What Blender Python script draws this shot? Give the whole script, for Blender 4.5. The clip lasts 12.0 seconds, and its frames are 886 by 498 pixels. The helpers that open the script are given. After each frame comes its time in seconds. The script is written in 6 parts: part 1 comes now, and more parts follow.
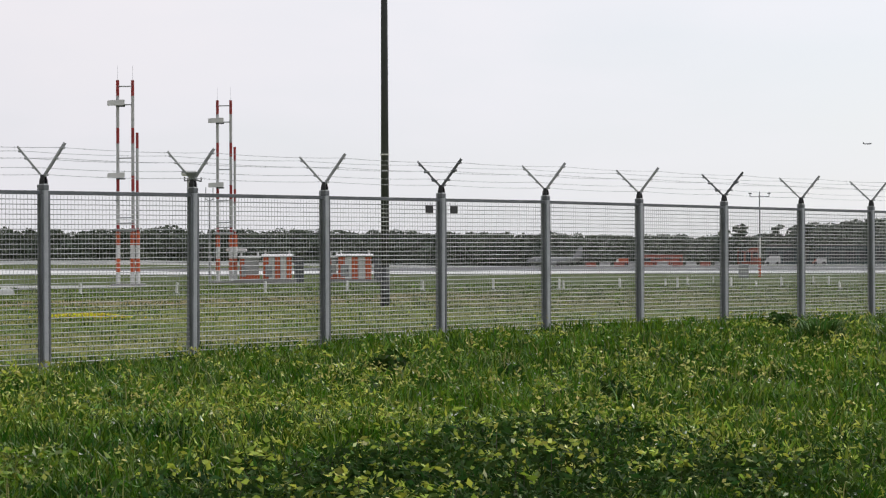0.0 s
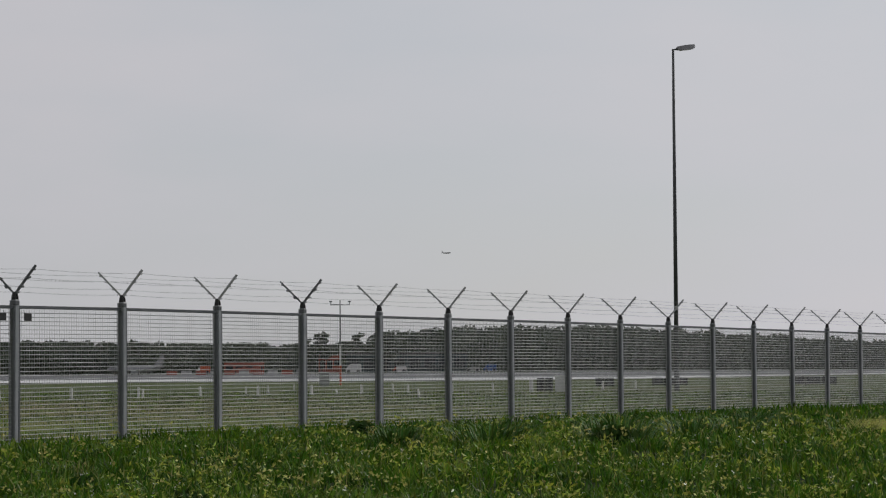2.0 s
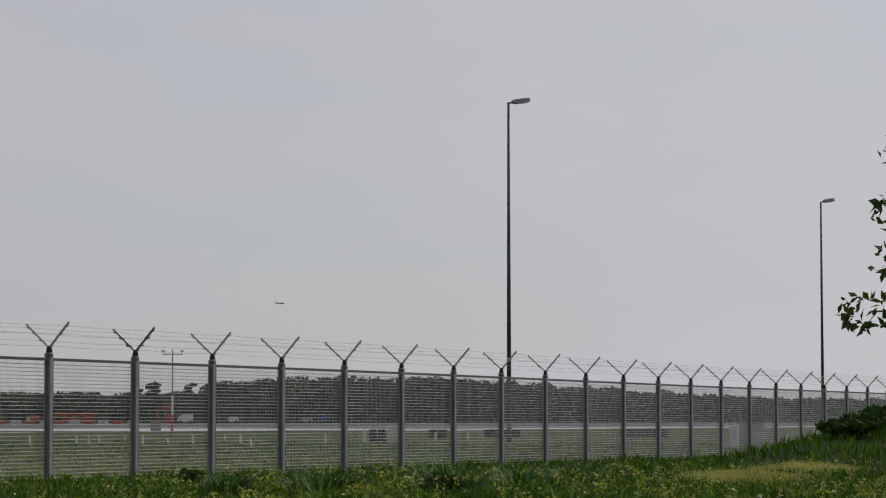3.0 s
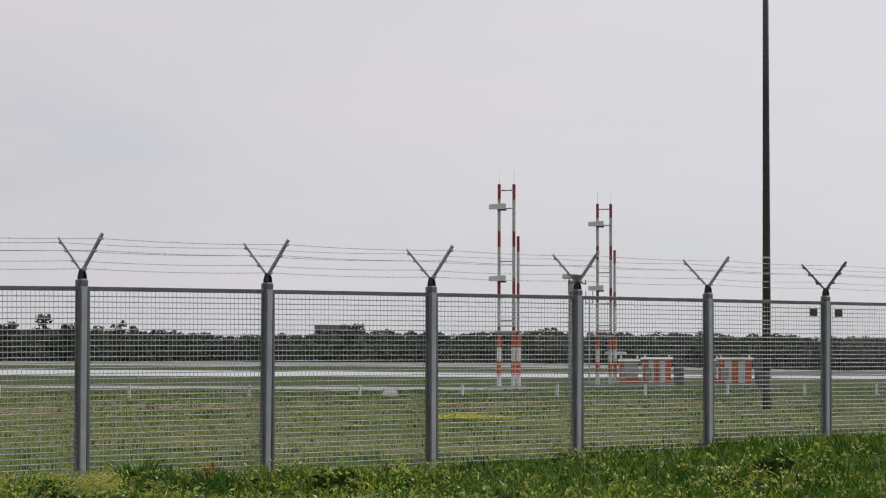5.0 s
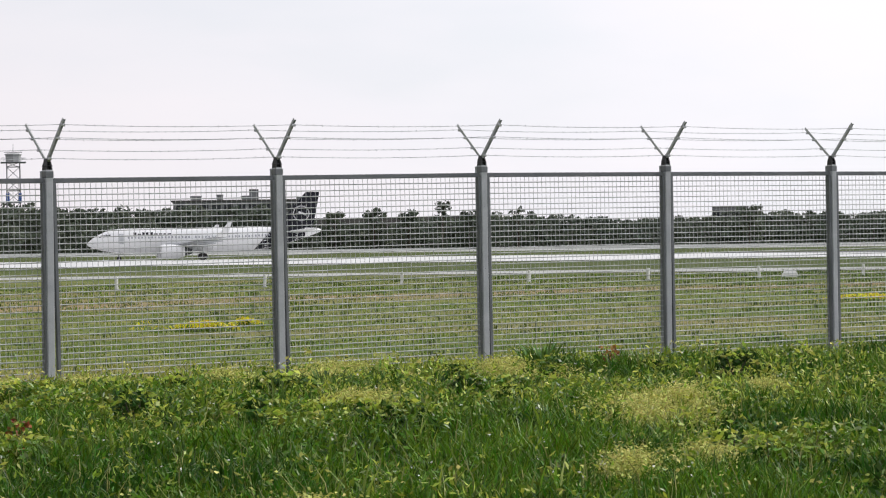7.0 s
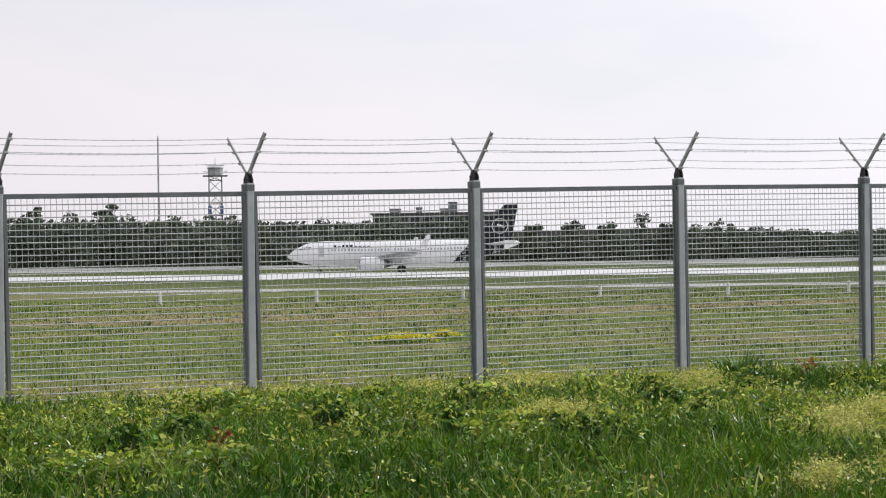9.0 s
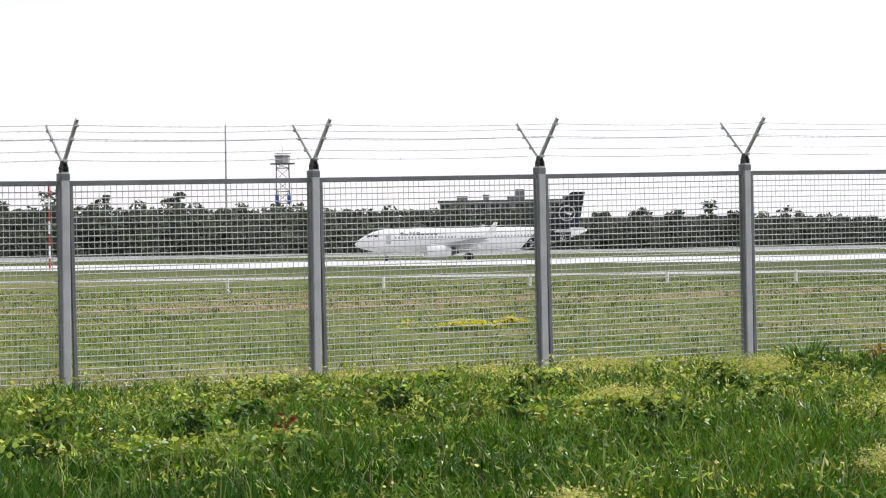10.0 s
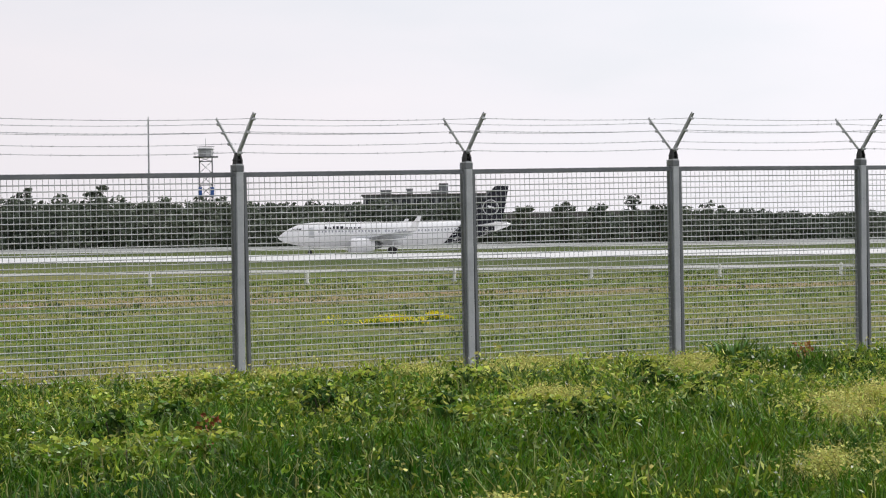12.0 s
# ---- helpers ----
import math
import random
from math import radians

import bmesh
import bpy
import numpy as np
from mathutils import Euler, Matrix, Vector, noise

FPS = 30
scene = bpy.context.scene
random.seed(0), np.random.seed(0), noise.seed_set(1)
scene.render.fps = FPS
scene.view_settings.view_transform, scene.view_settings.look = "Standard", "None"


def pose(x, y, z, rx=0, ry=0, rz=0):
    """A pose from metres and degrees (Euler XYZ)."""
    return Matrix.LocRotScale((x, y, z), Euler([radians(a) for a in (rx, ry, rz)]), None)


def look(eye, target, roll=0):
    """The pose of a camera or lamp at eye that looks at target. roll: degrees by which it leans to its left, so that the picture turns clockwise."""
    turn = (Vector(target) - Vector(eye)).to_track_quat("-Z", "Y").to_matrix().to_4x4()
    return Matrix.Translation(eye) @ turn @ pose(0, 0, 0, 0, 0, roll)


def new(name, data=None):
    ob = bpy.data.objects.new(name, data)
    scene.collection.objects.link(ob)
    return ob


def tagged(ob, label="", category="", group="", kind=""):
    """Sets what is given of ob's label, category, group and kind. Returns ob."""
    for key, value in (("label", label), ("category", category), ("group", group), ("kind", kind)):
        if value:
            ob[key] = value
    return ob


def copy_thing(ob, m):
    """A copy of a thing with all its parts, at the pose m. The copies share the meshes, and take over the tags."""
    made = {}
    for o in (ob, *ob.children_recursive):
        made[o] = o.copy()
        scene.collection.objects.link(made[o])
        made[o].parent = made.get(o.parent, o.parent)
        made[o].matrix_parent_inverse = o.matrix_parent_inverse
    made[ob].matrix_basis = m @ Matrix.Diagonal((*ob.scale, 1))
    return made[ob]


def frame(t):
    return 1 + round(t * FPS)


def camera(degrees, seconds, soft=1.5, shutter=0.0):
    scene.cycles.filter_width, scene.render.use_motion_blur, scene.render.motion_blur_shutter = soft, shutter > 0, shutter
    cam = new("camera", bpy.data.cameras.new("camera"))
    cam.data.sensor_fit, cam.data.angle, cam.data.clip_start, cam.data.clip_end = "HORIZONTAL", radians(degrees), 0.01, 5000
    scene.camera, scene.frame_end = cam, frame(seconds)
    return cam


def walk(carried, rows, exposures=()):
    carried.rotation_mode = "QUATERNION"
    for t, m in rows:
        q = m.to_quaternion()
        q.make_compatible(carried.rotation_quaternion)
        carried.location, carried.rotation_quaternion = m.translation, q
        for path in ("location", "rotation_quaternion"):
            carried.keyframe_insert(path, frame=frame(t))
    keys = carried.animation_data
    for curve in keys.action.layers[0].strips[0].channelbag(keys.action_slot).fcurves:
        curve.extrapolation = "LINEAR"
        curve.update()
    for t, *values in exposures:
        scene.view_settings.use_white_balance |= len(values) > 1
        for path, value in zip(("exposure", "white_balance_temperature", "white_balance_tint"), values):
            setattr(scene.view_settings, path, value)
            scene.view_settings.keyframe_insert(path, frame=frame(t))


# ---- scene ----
cam = camera(19.693, 12.0, soft=1.2)
PATH = [
    (0, (-23.138, -21.602, 1.216), (-15.1988, -15.5227, 1.2682), -0.216),
    (0.5, (-23.184, -21.629, 1.213), (-15.3562, -15.407, 1.3321), -0.236),
    (1, (-23.139, -21.606, 1.211), (-15.293, -15.4145, 1.5323), -0.195),
    (1.5, (-23.015, -21.519, 1.223), (-14.792, -15.8412, 1.6138), -0.397),
    (2, (-22.918, -21.526, 1.207), (-14.1032, -16.8266, 1.6743), -0.404),
    (2.5, (-22.867, -21.504, 1.175), (-13.8391, -17.2517, 1.8255), -0.225),
    (2.7, (-22.883, -21.504, 1.177), (-13.8164, -17.338, 1.8376), -0.12),
    (3, (-22.956, -21.535, 1.182), (-13.8647, -17.4239, 1.8473), -0.02),
    (3.6, (-23.085, -21.588, 1.189), (-14.4352, -16.6072, 1.806), 0.45),
    (4.3, (-23.25, -21.656, 1.199), (-15.5665, -15.279, 1.7501), 0.681),
    (4.5, (-23.262, -21.652, 1.2), (-15.8165, -14.997, 1.7255), 0.557),
    (5, (-23.328, -21.683, 1.201), (-16.3795, -14.5061, 1.6588), 0.149),
    (5.5, (-23.362, -21.709, 1.187), (-16.7156, -14.238, 1.3176), -0.557),
    (6, (-23.379, -21.719, 1.195), (-17.1155, -13.9235, 1.1976), -0.818),
    (6.5, (-23.356, -21.682, 1.193), (-17.4059, -13.6451, 1.2013), -0.843),
    (7, (-23.361, -21.692, 1.197), (-17.6006, -13.5182, 1.2068), -0.839),
    (7.2, (-23.363, -21.701, 1.196), (-17.683, -13.4706, 1.2091), -0.899),
    (8.8, (-23.418, -21.806, 1.195), (-18.195, -13.2788, 1.2594), -0.884),
    (9, (-23.422, -21.818, 1.193), (-18.3138, -13.2219, 1.2631), -0.816),
    (9.5, (-23.396, -21.787, 1.186), (-18.4715, -13.0845, 1.2606), -0.913),
    (10, (-23.394, -21.802, 1.18), (-18.5138, -13.0737, 1.205), -0.876),
    (10.5, (-23.388, -21.793, 1.178), (-18.6876, -12.9667, 1.0802), -1.181),
    (11, (-23.379, -21.722, 1.185), (-18.9286, -12.7679, 1.0511), -1.227),
    (11.5, (-23.356, -21.621, 1.204), (-19.0571, -12.5932, 1.0927), -1.291),
    (12, (-23.265, -21.529, 1.201), (-18.1255, -12.9506, 1.1977), -0.755),
]

walk(cam, [(t, look(eye, target, roll)) for t, eye, target, roll in PATH],
     exposures=[(0, -0.20), (0.5, -0.32), (1.0, -0.64), (1.5, -0.76), (2.0, -0.94), (2.5, -1.05), (2.7, -1.06), (4.3, -0.88), (4.5, -0.80),
                (5.0, -0.52), (5.5, 0.02), (6.0, 0.34), (6.5, 0.08), (7.2, 0.06), (9.0, 0.05), (9.5, 0.04), (10.0, 0.36), (10.5, 0.76), (11.0, 0.86), (11.5, 0.78), (12.0, 0.06)])

# ---- sky and sun: bright overcast with thin blue gaps ----
SUN_DIR = Vector((0.807, -0.142, 0.574)).normalized()
world = bpy.data.worlds.new("overcast_sky")
scene.world = world
world.use_nodes = True
wn, wl = world.node_tree.nodes, world.node_tree.links
wn.clear()
w_out = wn.new("ShaderNodeOutputWorld")
w_sky = wn.new("ShaderNodeTexSky")
w_sky.sky_type = "NISHITA"
w_sky.sun_disc = False
w_sky.sun_elevation = math.asin(SUN_DIR.z)
w_sky.sun_rotation = math.atan2(SUN_DIR.x, SUN_DIR.y)
w_blue = wn.new("ShaderNodeBackground")
w_blue.inputs["Strength"].default_value = 0.12
wl.new(w_sky.outputs[0], w_blue.inputs["Color"])
w_tc = wn.new("ShaderNodeTexCoord")
w_map = wn.new("ShaderNodeMapping")
w_map.inputs["Scale"].default_value = (1.0, 1.0, 3.4)
wl.new(w_tc.outputs["Generated"], w_map.inputs["Vector"])
w_noise = wn.new("ShaderNodeTexNoise")
w_noise.inputs["Scale"].default_value = 3.2
w_noise.inputs["Detail"].default_value = 5
w_noise.inputs["Roughness"].default_value = 0.5
wl.new(w_map.outputs[0], w_noise.inputs["Vector"])
w_ramp = wn.new("ShaderNodeValToRGB")
w_ramp.color_ramp.elements[0].position, w_ramp.color_ramp.elements[0].color = 0.32, (0.775, 0.79, 0.850, 1)
w_ramp.color_ramp.elements[1].position, w_ramp.color_ramp.elements[1].color = 0.62, (0.895, 0.852, 0.895, 1)
wl.new(w_noise.outputs["Fac"], w_ramp.inputs["Fac"])
w_cloud = wn.new("ShaderNodeBackground")
w_cloud.inputs["Strength"].default_value = 1.0
# the veiled sun brightens the cloud round it
w_dot = wn.new("ShaderNodeVectorMath")
w_dot.operation = "DOT_PRODUCT"
w_dot.inputs[1].default_value = SUN_DIR
wl.new(w_tc.outputs["Generated"], w_dot.inputs[0])
w_pos = wn.new("ShaderNodeMath")
w_pos.operation = "MULTIPLY_ADD"
w_pos.inputs[1].default_value, w_pos.inputs[2].default_value = 0.5, 0.5
wl.new(w_dot.outputs["Value"], w_pos.inputs[0])
w_pow = wn.new("ShaderNodeMath")
w_pow.operation = "POWER"
w_pow.inputs[1].default_value = 1.6
wl.new(w_pos.outputs[0], w_pow.inputs[0])
w_cool = wn.new("ShaderNodeMath")
w_cool.operation = "POWER"
w_cool.inputs[1].default_value = 4.0
wl.new(w_pow.outputs[0], w_cool.inputs[0])
w_tint = wn.new("ShaderNodeMix")   # cooler, thinner cloud towards the light
w_tint.data_type = "RGBA"
w_tint.inputs[7].default_value = (0.78, 0.81, 0.86, 1)
wl.new(w_cool.outputs[0], w_tint.inputs[0])
wl.new(w_ramp.outputs[0], w_tint.inputs[6])
wl.new(w_tint.outputs[2], w_cloud.inputs["Color"])
w_glow = wn.new("ShaderNodeMath")
w_glow.operation = "MULTIPLY_ADD"
w_glow.inputs[1].default_value, w_glow.inputs[2].default_value = 0.93, 0.55
wl.new(w_pow.outputs[0], w_glow.inputs[0])
wl.new(w_glow.outputs[0], w_cloud.inputs["Strength"])
w_fac = wn.new("ShaderNodeMapRange")
for key, value in (("From Min", 0.25), ("From Max", 0.5), ("To Min", 0.80), ("To Max", 0.97)):
    w_fac.inputs[key].default_value = value
wl.new(w_noise.outputs["Fac"], w_fac.inputs["Value"])
w_mix = wn.new("ShaderNodeMixShader")
wl.new(w_fac.outputs[0], w_mix.inputs[0])
wl.new(w_blue.outputs[0], w_mix.inputs[1])
wl.new(w_cloud.outputs[0], w_mix.inputs[2])
wl.new(w_mix.outputs[0], w_out.inputs["Surface"])
sun = new("sun", bpy.data.lights.new("sun", "SUN"))
sun.data.energy, sun.data.angle, sun.data.color = 2.1, radians(10), (1.0, 0.96, 0.91)
sun.matrix_world = look(SUN_DIR * 50, (0, 0, 0))


# ---- materials ----
def mat(name, a, b, scale=4.0, rough=0.7, metal=0.0, bump=0.0, fine=60.0, island=0.0, coat=0.0, stretch=(1, 1, 1), edge=(0.35, 0.65), spec=0.5, sheer=0.0):
    """A surface between two colours, with a coarse and a fine grain; island: brightness range from piece to piece."""
    m = bpy.data.materials.new(name)
    m.use_nodes = True
    n, l = m.node_tree.nodes, m.node_tree.links
    p = n["Principled BSDF"]
    geo = n.new("ShaderNodeNewGeometry")
    mp = n.new("ShaderNodeMapping")
    mp.inputs["Scale"].default_value = stretch
    l.new(geo.outputs["Position"], mp.inputs["Vector"])
    t1, t2 = n.new("ShaderNodeTexNoise"), n.new("ShaderNodeTexNoise")
    t1.inputs["Scale"].default_value, t1.inputs["Detail"].default_value = scale, 6
    t2.inputs["Scale"].default_value, t2.inputs["Detail"].default_value = fine, 3
    l.new(mp.outputs[0], t1.inputs["Vector"])
    l.new(mp.outputs[0], t2.inputs["Vector"])
    mixf = n.new("ShaderNodeMath")
    mixf.operation = "MULTIPLY_ADD"
    mixf.inputs[1].default_value = 0.35
    l.new(t2.outputs["Fac"], mixf.inputs[0])
    sub = n.new("ShaderNodeMath")
    sub.operation = "MULTIPLY"
    sub.inputs[1].default_value = 0.65
    l.new(t1.outputs["Fac"], sub.inputs[0])
    l.new(sub.outputs[0], mixf.inputs[2])
    r = n.new("ShaderNodeValToRGB")
    r.color_ramp.elements[0].position, r.color_ramp.elements[0].color = edge[0], (*a, 1)
    r.color_ramp.elements[1].position, r.color_ramp.elements[1].color = edge[1], (*b, 1)
    l.new(mixf.outputs[0], r.inputs["Fac"])
    colour = r.outputs[0]
    if island:
        hv = n.new("ShaderNodeHueSaturation")
        mr = n.new("ShaderNodeMapRange")
        mr.inputs["To Min"].default_value, mr.inputs["To Max"].default_value = 1 - island, 1 + island
        l.new(geo.outputs["Random Per Island"], mr.inputs["Value"])
        l.new(mr.outputs[0], hv.inputs["Value"])
        mh = n.new("ShaderNodeMapRange")
        mh.inputs["To Min"].default_value, mh.inputs["To Max"].default_value = 0.47, 0.53
        mw = n.new("ShaderNodeMath")
        mw.operation = "FRACT"
        mx = n.new("ShaderNodeMath")
        mx.operation = "MULTIPLY"
        mx.inputs[1].default_value = 7.3
        l.new(geo.outputs["Random Per Island"], mx.inputs[0])
        l.new(mx.outputs[0], mw.inputs[0])
        l.new(mw.outputs[0], mh.inputs["Value"])
        l.new(mh.outputs[0], hv.inputs["Hue"])
        l.new(colour, hv.inputs["Color"])
        colour = hv.outputs[0]
    l.new(colour, p.inputs["Base Color"])
    p.inputs["Roughness"].default_value, p.inputs["Metallic"].default_value = rough, metal
    p.inputs["Coat Weight"].default_value = coat
    p.inputs["Specular IOR Level"].default_value = spec
    if bump:
        bp = n.new("ShaderNodeBump")
        bp.inputs["Strength"].default_value, bp.inputs["Distance"].default_value = bump, 0.02
        l.new(mixf.outputs[0], bp.inputs["Height"])
        l.new(bp.outputs[0], p.inputs["Normal"])
    if sheer:
        tr = n.new("ShaderNodeBsdfTranslucent")
        l.new(colour, tr.inputs["Color"])
        ms = n.new("ShaderNodeMixShader")
        ms.inputs[0].default_value = sheer
        l.new(p.outputs[0], ms.inputs[1])
        l.new(tr.outputs[0], ms.inputs[2])
        l.new(ms.outputs[0], n["Material Output"].inputs["Surface"])
    return m


M_GALV = mat("galvanised_steel", (0.34, 0.355, 0.37), (0.46, 0.475, 0.49), 5, 0.55, 0.2, 0.1, 70)
M_ZINC = mat("bright_zinc_coating", (0.36, 0.37, 0.38), (0.52, 0.53, 0.54), 9, 0.6, 0.1)
M_PAINT_GREY = mat("grey_painted_steel", (0.105, 0.115, 0.12), (0.17, 0.18, 0.19), 3, 0.5, 0.2, 0.08, 60)
M_WIRE = mat("galvanised_wire", (0.47, 0.48, 0.485), (0.60, 0.61, 0.61), 8, 0.5, 0.15)
M_BLACK = mat("black_plastic", (0.015, 0.015, 0.016), (0.035, 0.035, 0.036), 20, 0.6)
M_DARKPOLE = mat("dark_weathered_pole", (0.045, 0.050, 0.053), (0.090, 0.097, 0.101), 2, 0.65, 0.1, 0.1, 40, stretch=(1, 1, 0.2))
M_LAMPHEAD = mat("lamp_housing", (0.20, 0.20, 0.21), (0.28, 0.28, 0.29), 3, 0.5, 0.3)
M_RED = mat("faded_red_paint", (0.27, 0.028, 0.028), (0.40, 0.05, 0.045), 3, 0.55)
M_WHITE = mat("white_paint", (0.66, 0.66, 0.65), (0.80, 0.80, 0.79), 2, 0.5)
M_GREYWHITE = mat("weathered_pale_paint", (0.34, 0.34, 0.34), (0.60, 0.60, 0.59), 1.2, 0.55)
M_ORANGE = mat("orange_red_paint", (0.55, 0.10, 0.035), (0.68, 0.15, 0.05), 2, 0.55)
M_GREYBOX = mat("grey_cabinet_paint", (0.30, 0.31, 0.31), (0.42, 0.43, 0.43), 2, 0.6)
M_CONCRETE = mat("pale_concrete_pavement", (0.50, 0.50, 0.49), (0.66, 0.66, 0.65), 0.05, 0.4, 0, 0.0, 1.5)
M_APRON = mat("worn_asphalt_apron", (0.10, 0.104, 0.108), (0.17, 0.175, 0.18), 0.03, 0.9, 0, 0.0, 1.0, spec=0.2)
M_ROADGREY = mat("service_road_concrete", (0.26, 0.26, 0.25), (0.40, 0.40, 0.38), 0.2, 0.5, 0, 0.0, 4)
M_AIR_WHITE = mat("white_aircraft_paint", (0.82, 0.83, 0.84), (0.87, 0.87, 0.88), 0.3, 0.35, 0, 0, 3, coat=0.3)
M_AIR_GREY = mat("grey_aircraft_paint", (0.42, 0.44, 0.46), (0.52, 0.54, 0.56), 0.3, 0.4, 0, 0, 3)
# dark glass painted mid-grey to imitate overexposure washing it out
M_AIR_PANE = mat("washed_out_cabin_glass", (0.34, 0.36, 0.39), (0.44, 0.46, 0.49), 0.5, 0.2)
# wing grey darkened so the colour carries the shade under the wing
M_AIR_WING = mat("shaded_grey_wing_skin", (0.27, 0.285, 0.30), (0.36, 0.375, 0.39), 0.3, 0.45, 0, 0, 3)
M_AIR_NAVY = mat("dark_navy_aircraft_paint", (0.006, 0.007, 0.014), (0.011, 0.012, 0.020), 0.3, 0.55, 0, 0, 3, spec=0.3)
M_ALU = mat("bare_aluminium_lip", (0.55, 0.55, 0.56), (0.66, 0.66, 0.67), 2, 0.3, 0.8)
M_RUBBER = mat("black_tyre_rubber", (0.015, 0.015, 0.015), (0.03, 0.03, 0.03), 5, 0.85)
M_GLASS_DARK = mat("dark_window_glass", (0.02, 0.025, 0.03), (0.04, 0.045, 0.05), 1, 0.15)
M_BARK = mat("grey_brown_bark", (0.05, 0.04, 0.03), (0.12, 0.10, 0.08), 3, 0.9, 0, 0.4)
M_PALEBARK = mat("bleached_dead_wood", (0.50, 0.48, 0.45), (0.68, 0.66, 0.63), 1, 0.85)
# far leaves lightened and greyed: distance haze is put into the colour
M_LEAF_FAR = mat("hazed_woodland_leaves", (0.066, 0.088, 0.066), (0.135, 0.158, 0.110), 0.03, 0.8, island=0.45, fine=0.25, spec=0.2, sheer=0.25)
M_LEAF_NEAR = mat("fresh_tree_leaves", (0.05, 0.09, 0.02), (0.09, 0.14, 0.03), 0.8, 0.6, island=0.35, fine=9, spec=0.3, sheer=0.3)
M_GRASS = mat("lush_meadow_grass", (0.019, 0.076, 0.003), (0.100, 0.205, 0.009), 0.35, 0.5, island=0.6, fine=3, spec=0.25, sheer=0.25)
M_GRASS_PALE = mat("coarse_light_grass", (0.070, 0.165, 0.009), (0.235, 0.335, 0.038), 0.7, 0.42, island=0.5, fine=4, spec=0.45, sheer=0.3)
M_GRASS_DRY = mat("pale_dry_grass", (0.24, 0.27, 0.07), (0.36, 0.36, 0.12), 0.6, 0.7, island=0.3, fine=5, sheer=0.25)
M_WEED = mat("broad_weed_leaves", (0.066, 0.155, 0.007), (0.185, 0.290, 0.024), 0.8, 0.38, island=0.5, fine=6, spec=0.5, sheer=0.3)
M_LEAFY = mat("bright_herb_leaves", (0.215, 0.300, 0.026), (0.50, 0.555, 0.090), 1.2, 0.45, island=0.6, fine=8, spec=0.4, sheer=0.35)
# bush leaves; also the shade colour for the weeds' lower leaves
M_WEED_DARK = mat("dark_bush_and_shade_leaves", (0.020, 0.055, 0.008), (0.055, 0.115, 0.016), 0.8, 0.8, island=0.5, fine=6, sheer=0.2, spec=0.25)
M_MOSS = mat("pale_yellow_green_ground_herb", (0.40, 0.42, 0.08), (0.64, 0.62, 0.18), 1.5, 0.7, island=0.3, fine=12, sheer=0.2)
M_TUSSOCK = mat("dark_tussock_blades", (0.035, 0.100, 0.016), (0.110, 0.210, 0.04), 0.6, 0.6, island=0.5, fine=4, spec=0.25, sheer=0.2)
M_BLOOM = mat("white_flower_petals", (0.62, 0.64, 0.55), (0.78, 0.79, 0.72), 3, 0.6)
M_YELLOW = mat("yellow_rapeseed_blossom", (0.74, 0.64, 0.015), (0.86, 0.78, 0.04), 2, 0.6, island=0.15, sheer=0.3)
M_REDLEAF = mat("rust_red_dock_leaves", (0.24, 0.07, 0.025), (0.38, 0.12, 0.04), 3, 0.7, island=0.4)
M_AIRGRASS = mat("mown_airfield_grass_blades", (0.060, 0.135, 0.008), (0.285, 0.315, 0.042), 0.6, 0.7, island=0.35, fine=2.0, sheer=0.25)
# greener blades, darkened as well to stand in for dimmer exposure
M_AIRGRASS_LUSH = mat("lush_darkened_airfield_blades", (0.024, 0.058, 0.006), (0.095, 0.135, 0.022), 0.6, 0.7, island=0.35, fine=2.0, sheer=0.25)
M_BRICKRED = mat("red_brown_cladding", (0.32, 0.075, 0.045), (0.42, 0.115, 0.07), 0.2, 0.8, fine=2)
M_TEAL = mat("dark_teal_cladding", (0.02, 0.045, 0.05), (0.04, 0.07, 0.075), 0.2, 0.7, fine=2)
M_HALL = mat("grey_brown_hall_cladding", (0.09, 0.085, 0.085), (0.14, 0.13, 0.125), 0.1, 0.8, fine=1)
M_BLUE = mat("blue_painted_metal", (0.03, 0.10, 0.34), (0.05, 0.14, 0.44), 1, 0.5)
M_JETGREY = mat("dull_grey_aircraft_paint", (0.20, 0.21, 0.22), (0.28, 0.29, 0.30), 0.3, 0.5)
M_VERGE = mat("dry_grey_verge", (0.15, 0.165, 0.15), (0.34, 0.345, 0.33), 0.12, 0.9, fine=0.8)
M_SHEETING = mat("hazy_grey_plaster", (0.16, 0.17, 0.18), (0.26, 0.27, 0.28), 0.1, 0.8, fine=1)


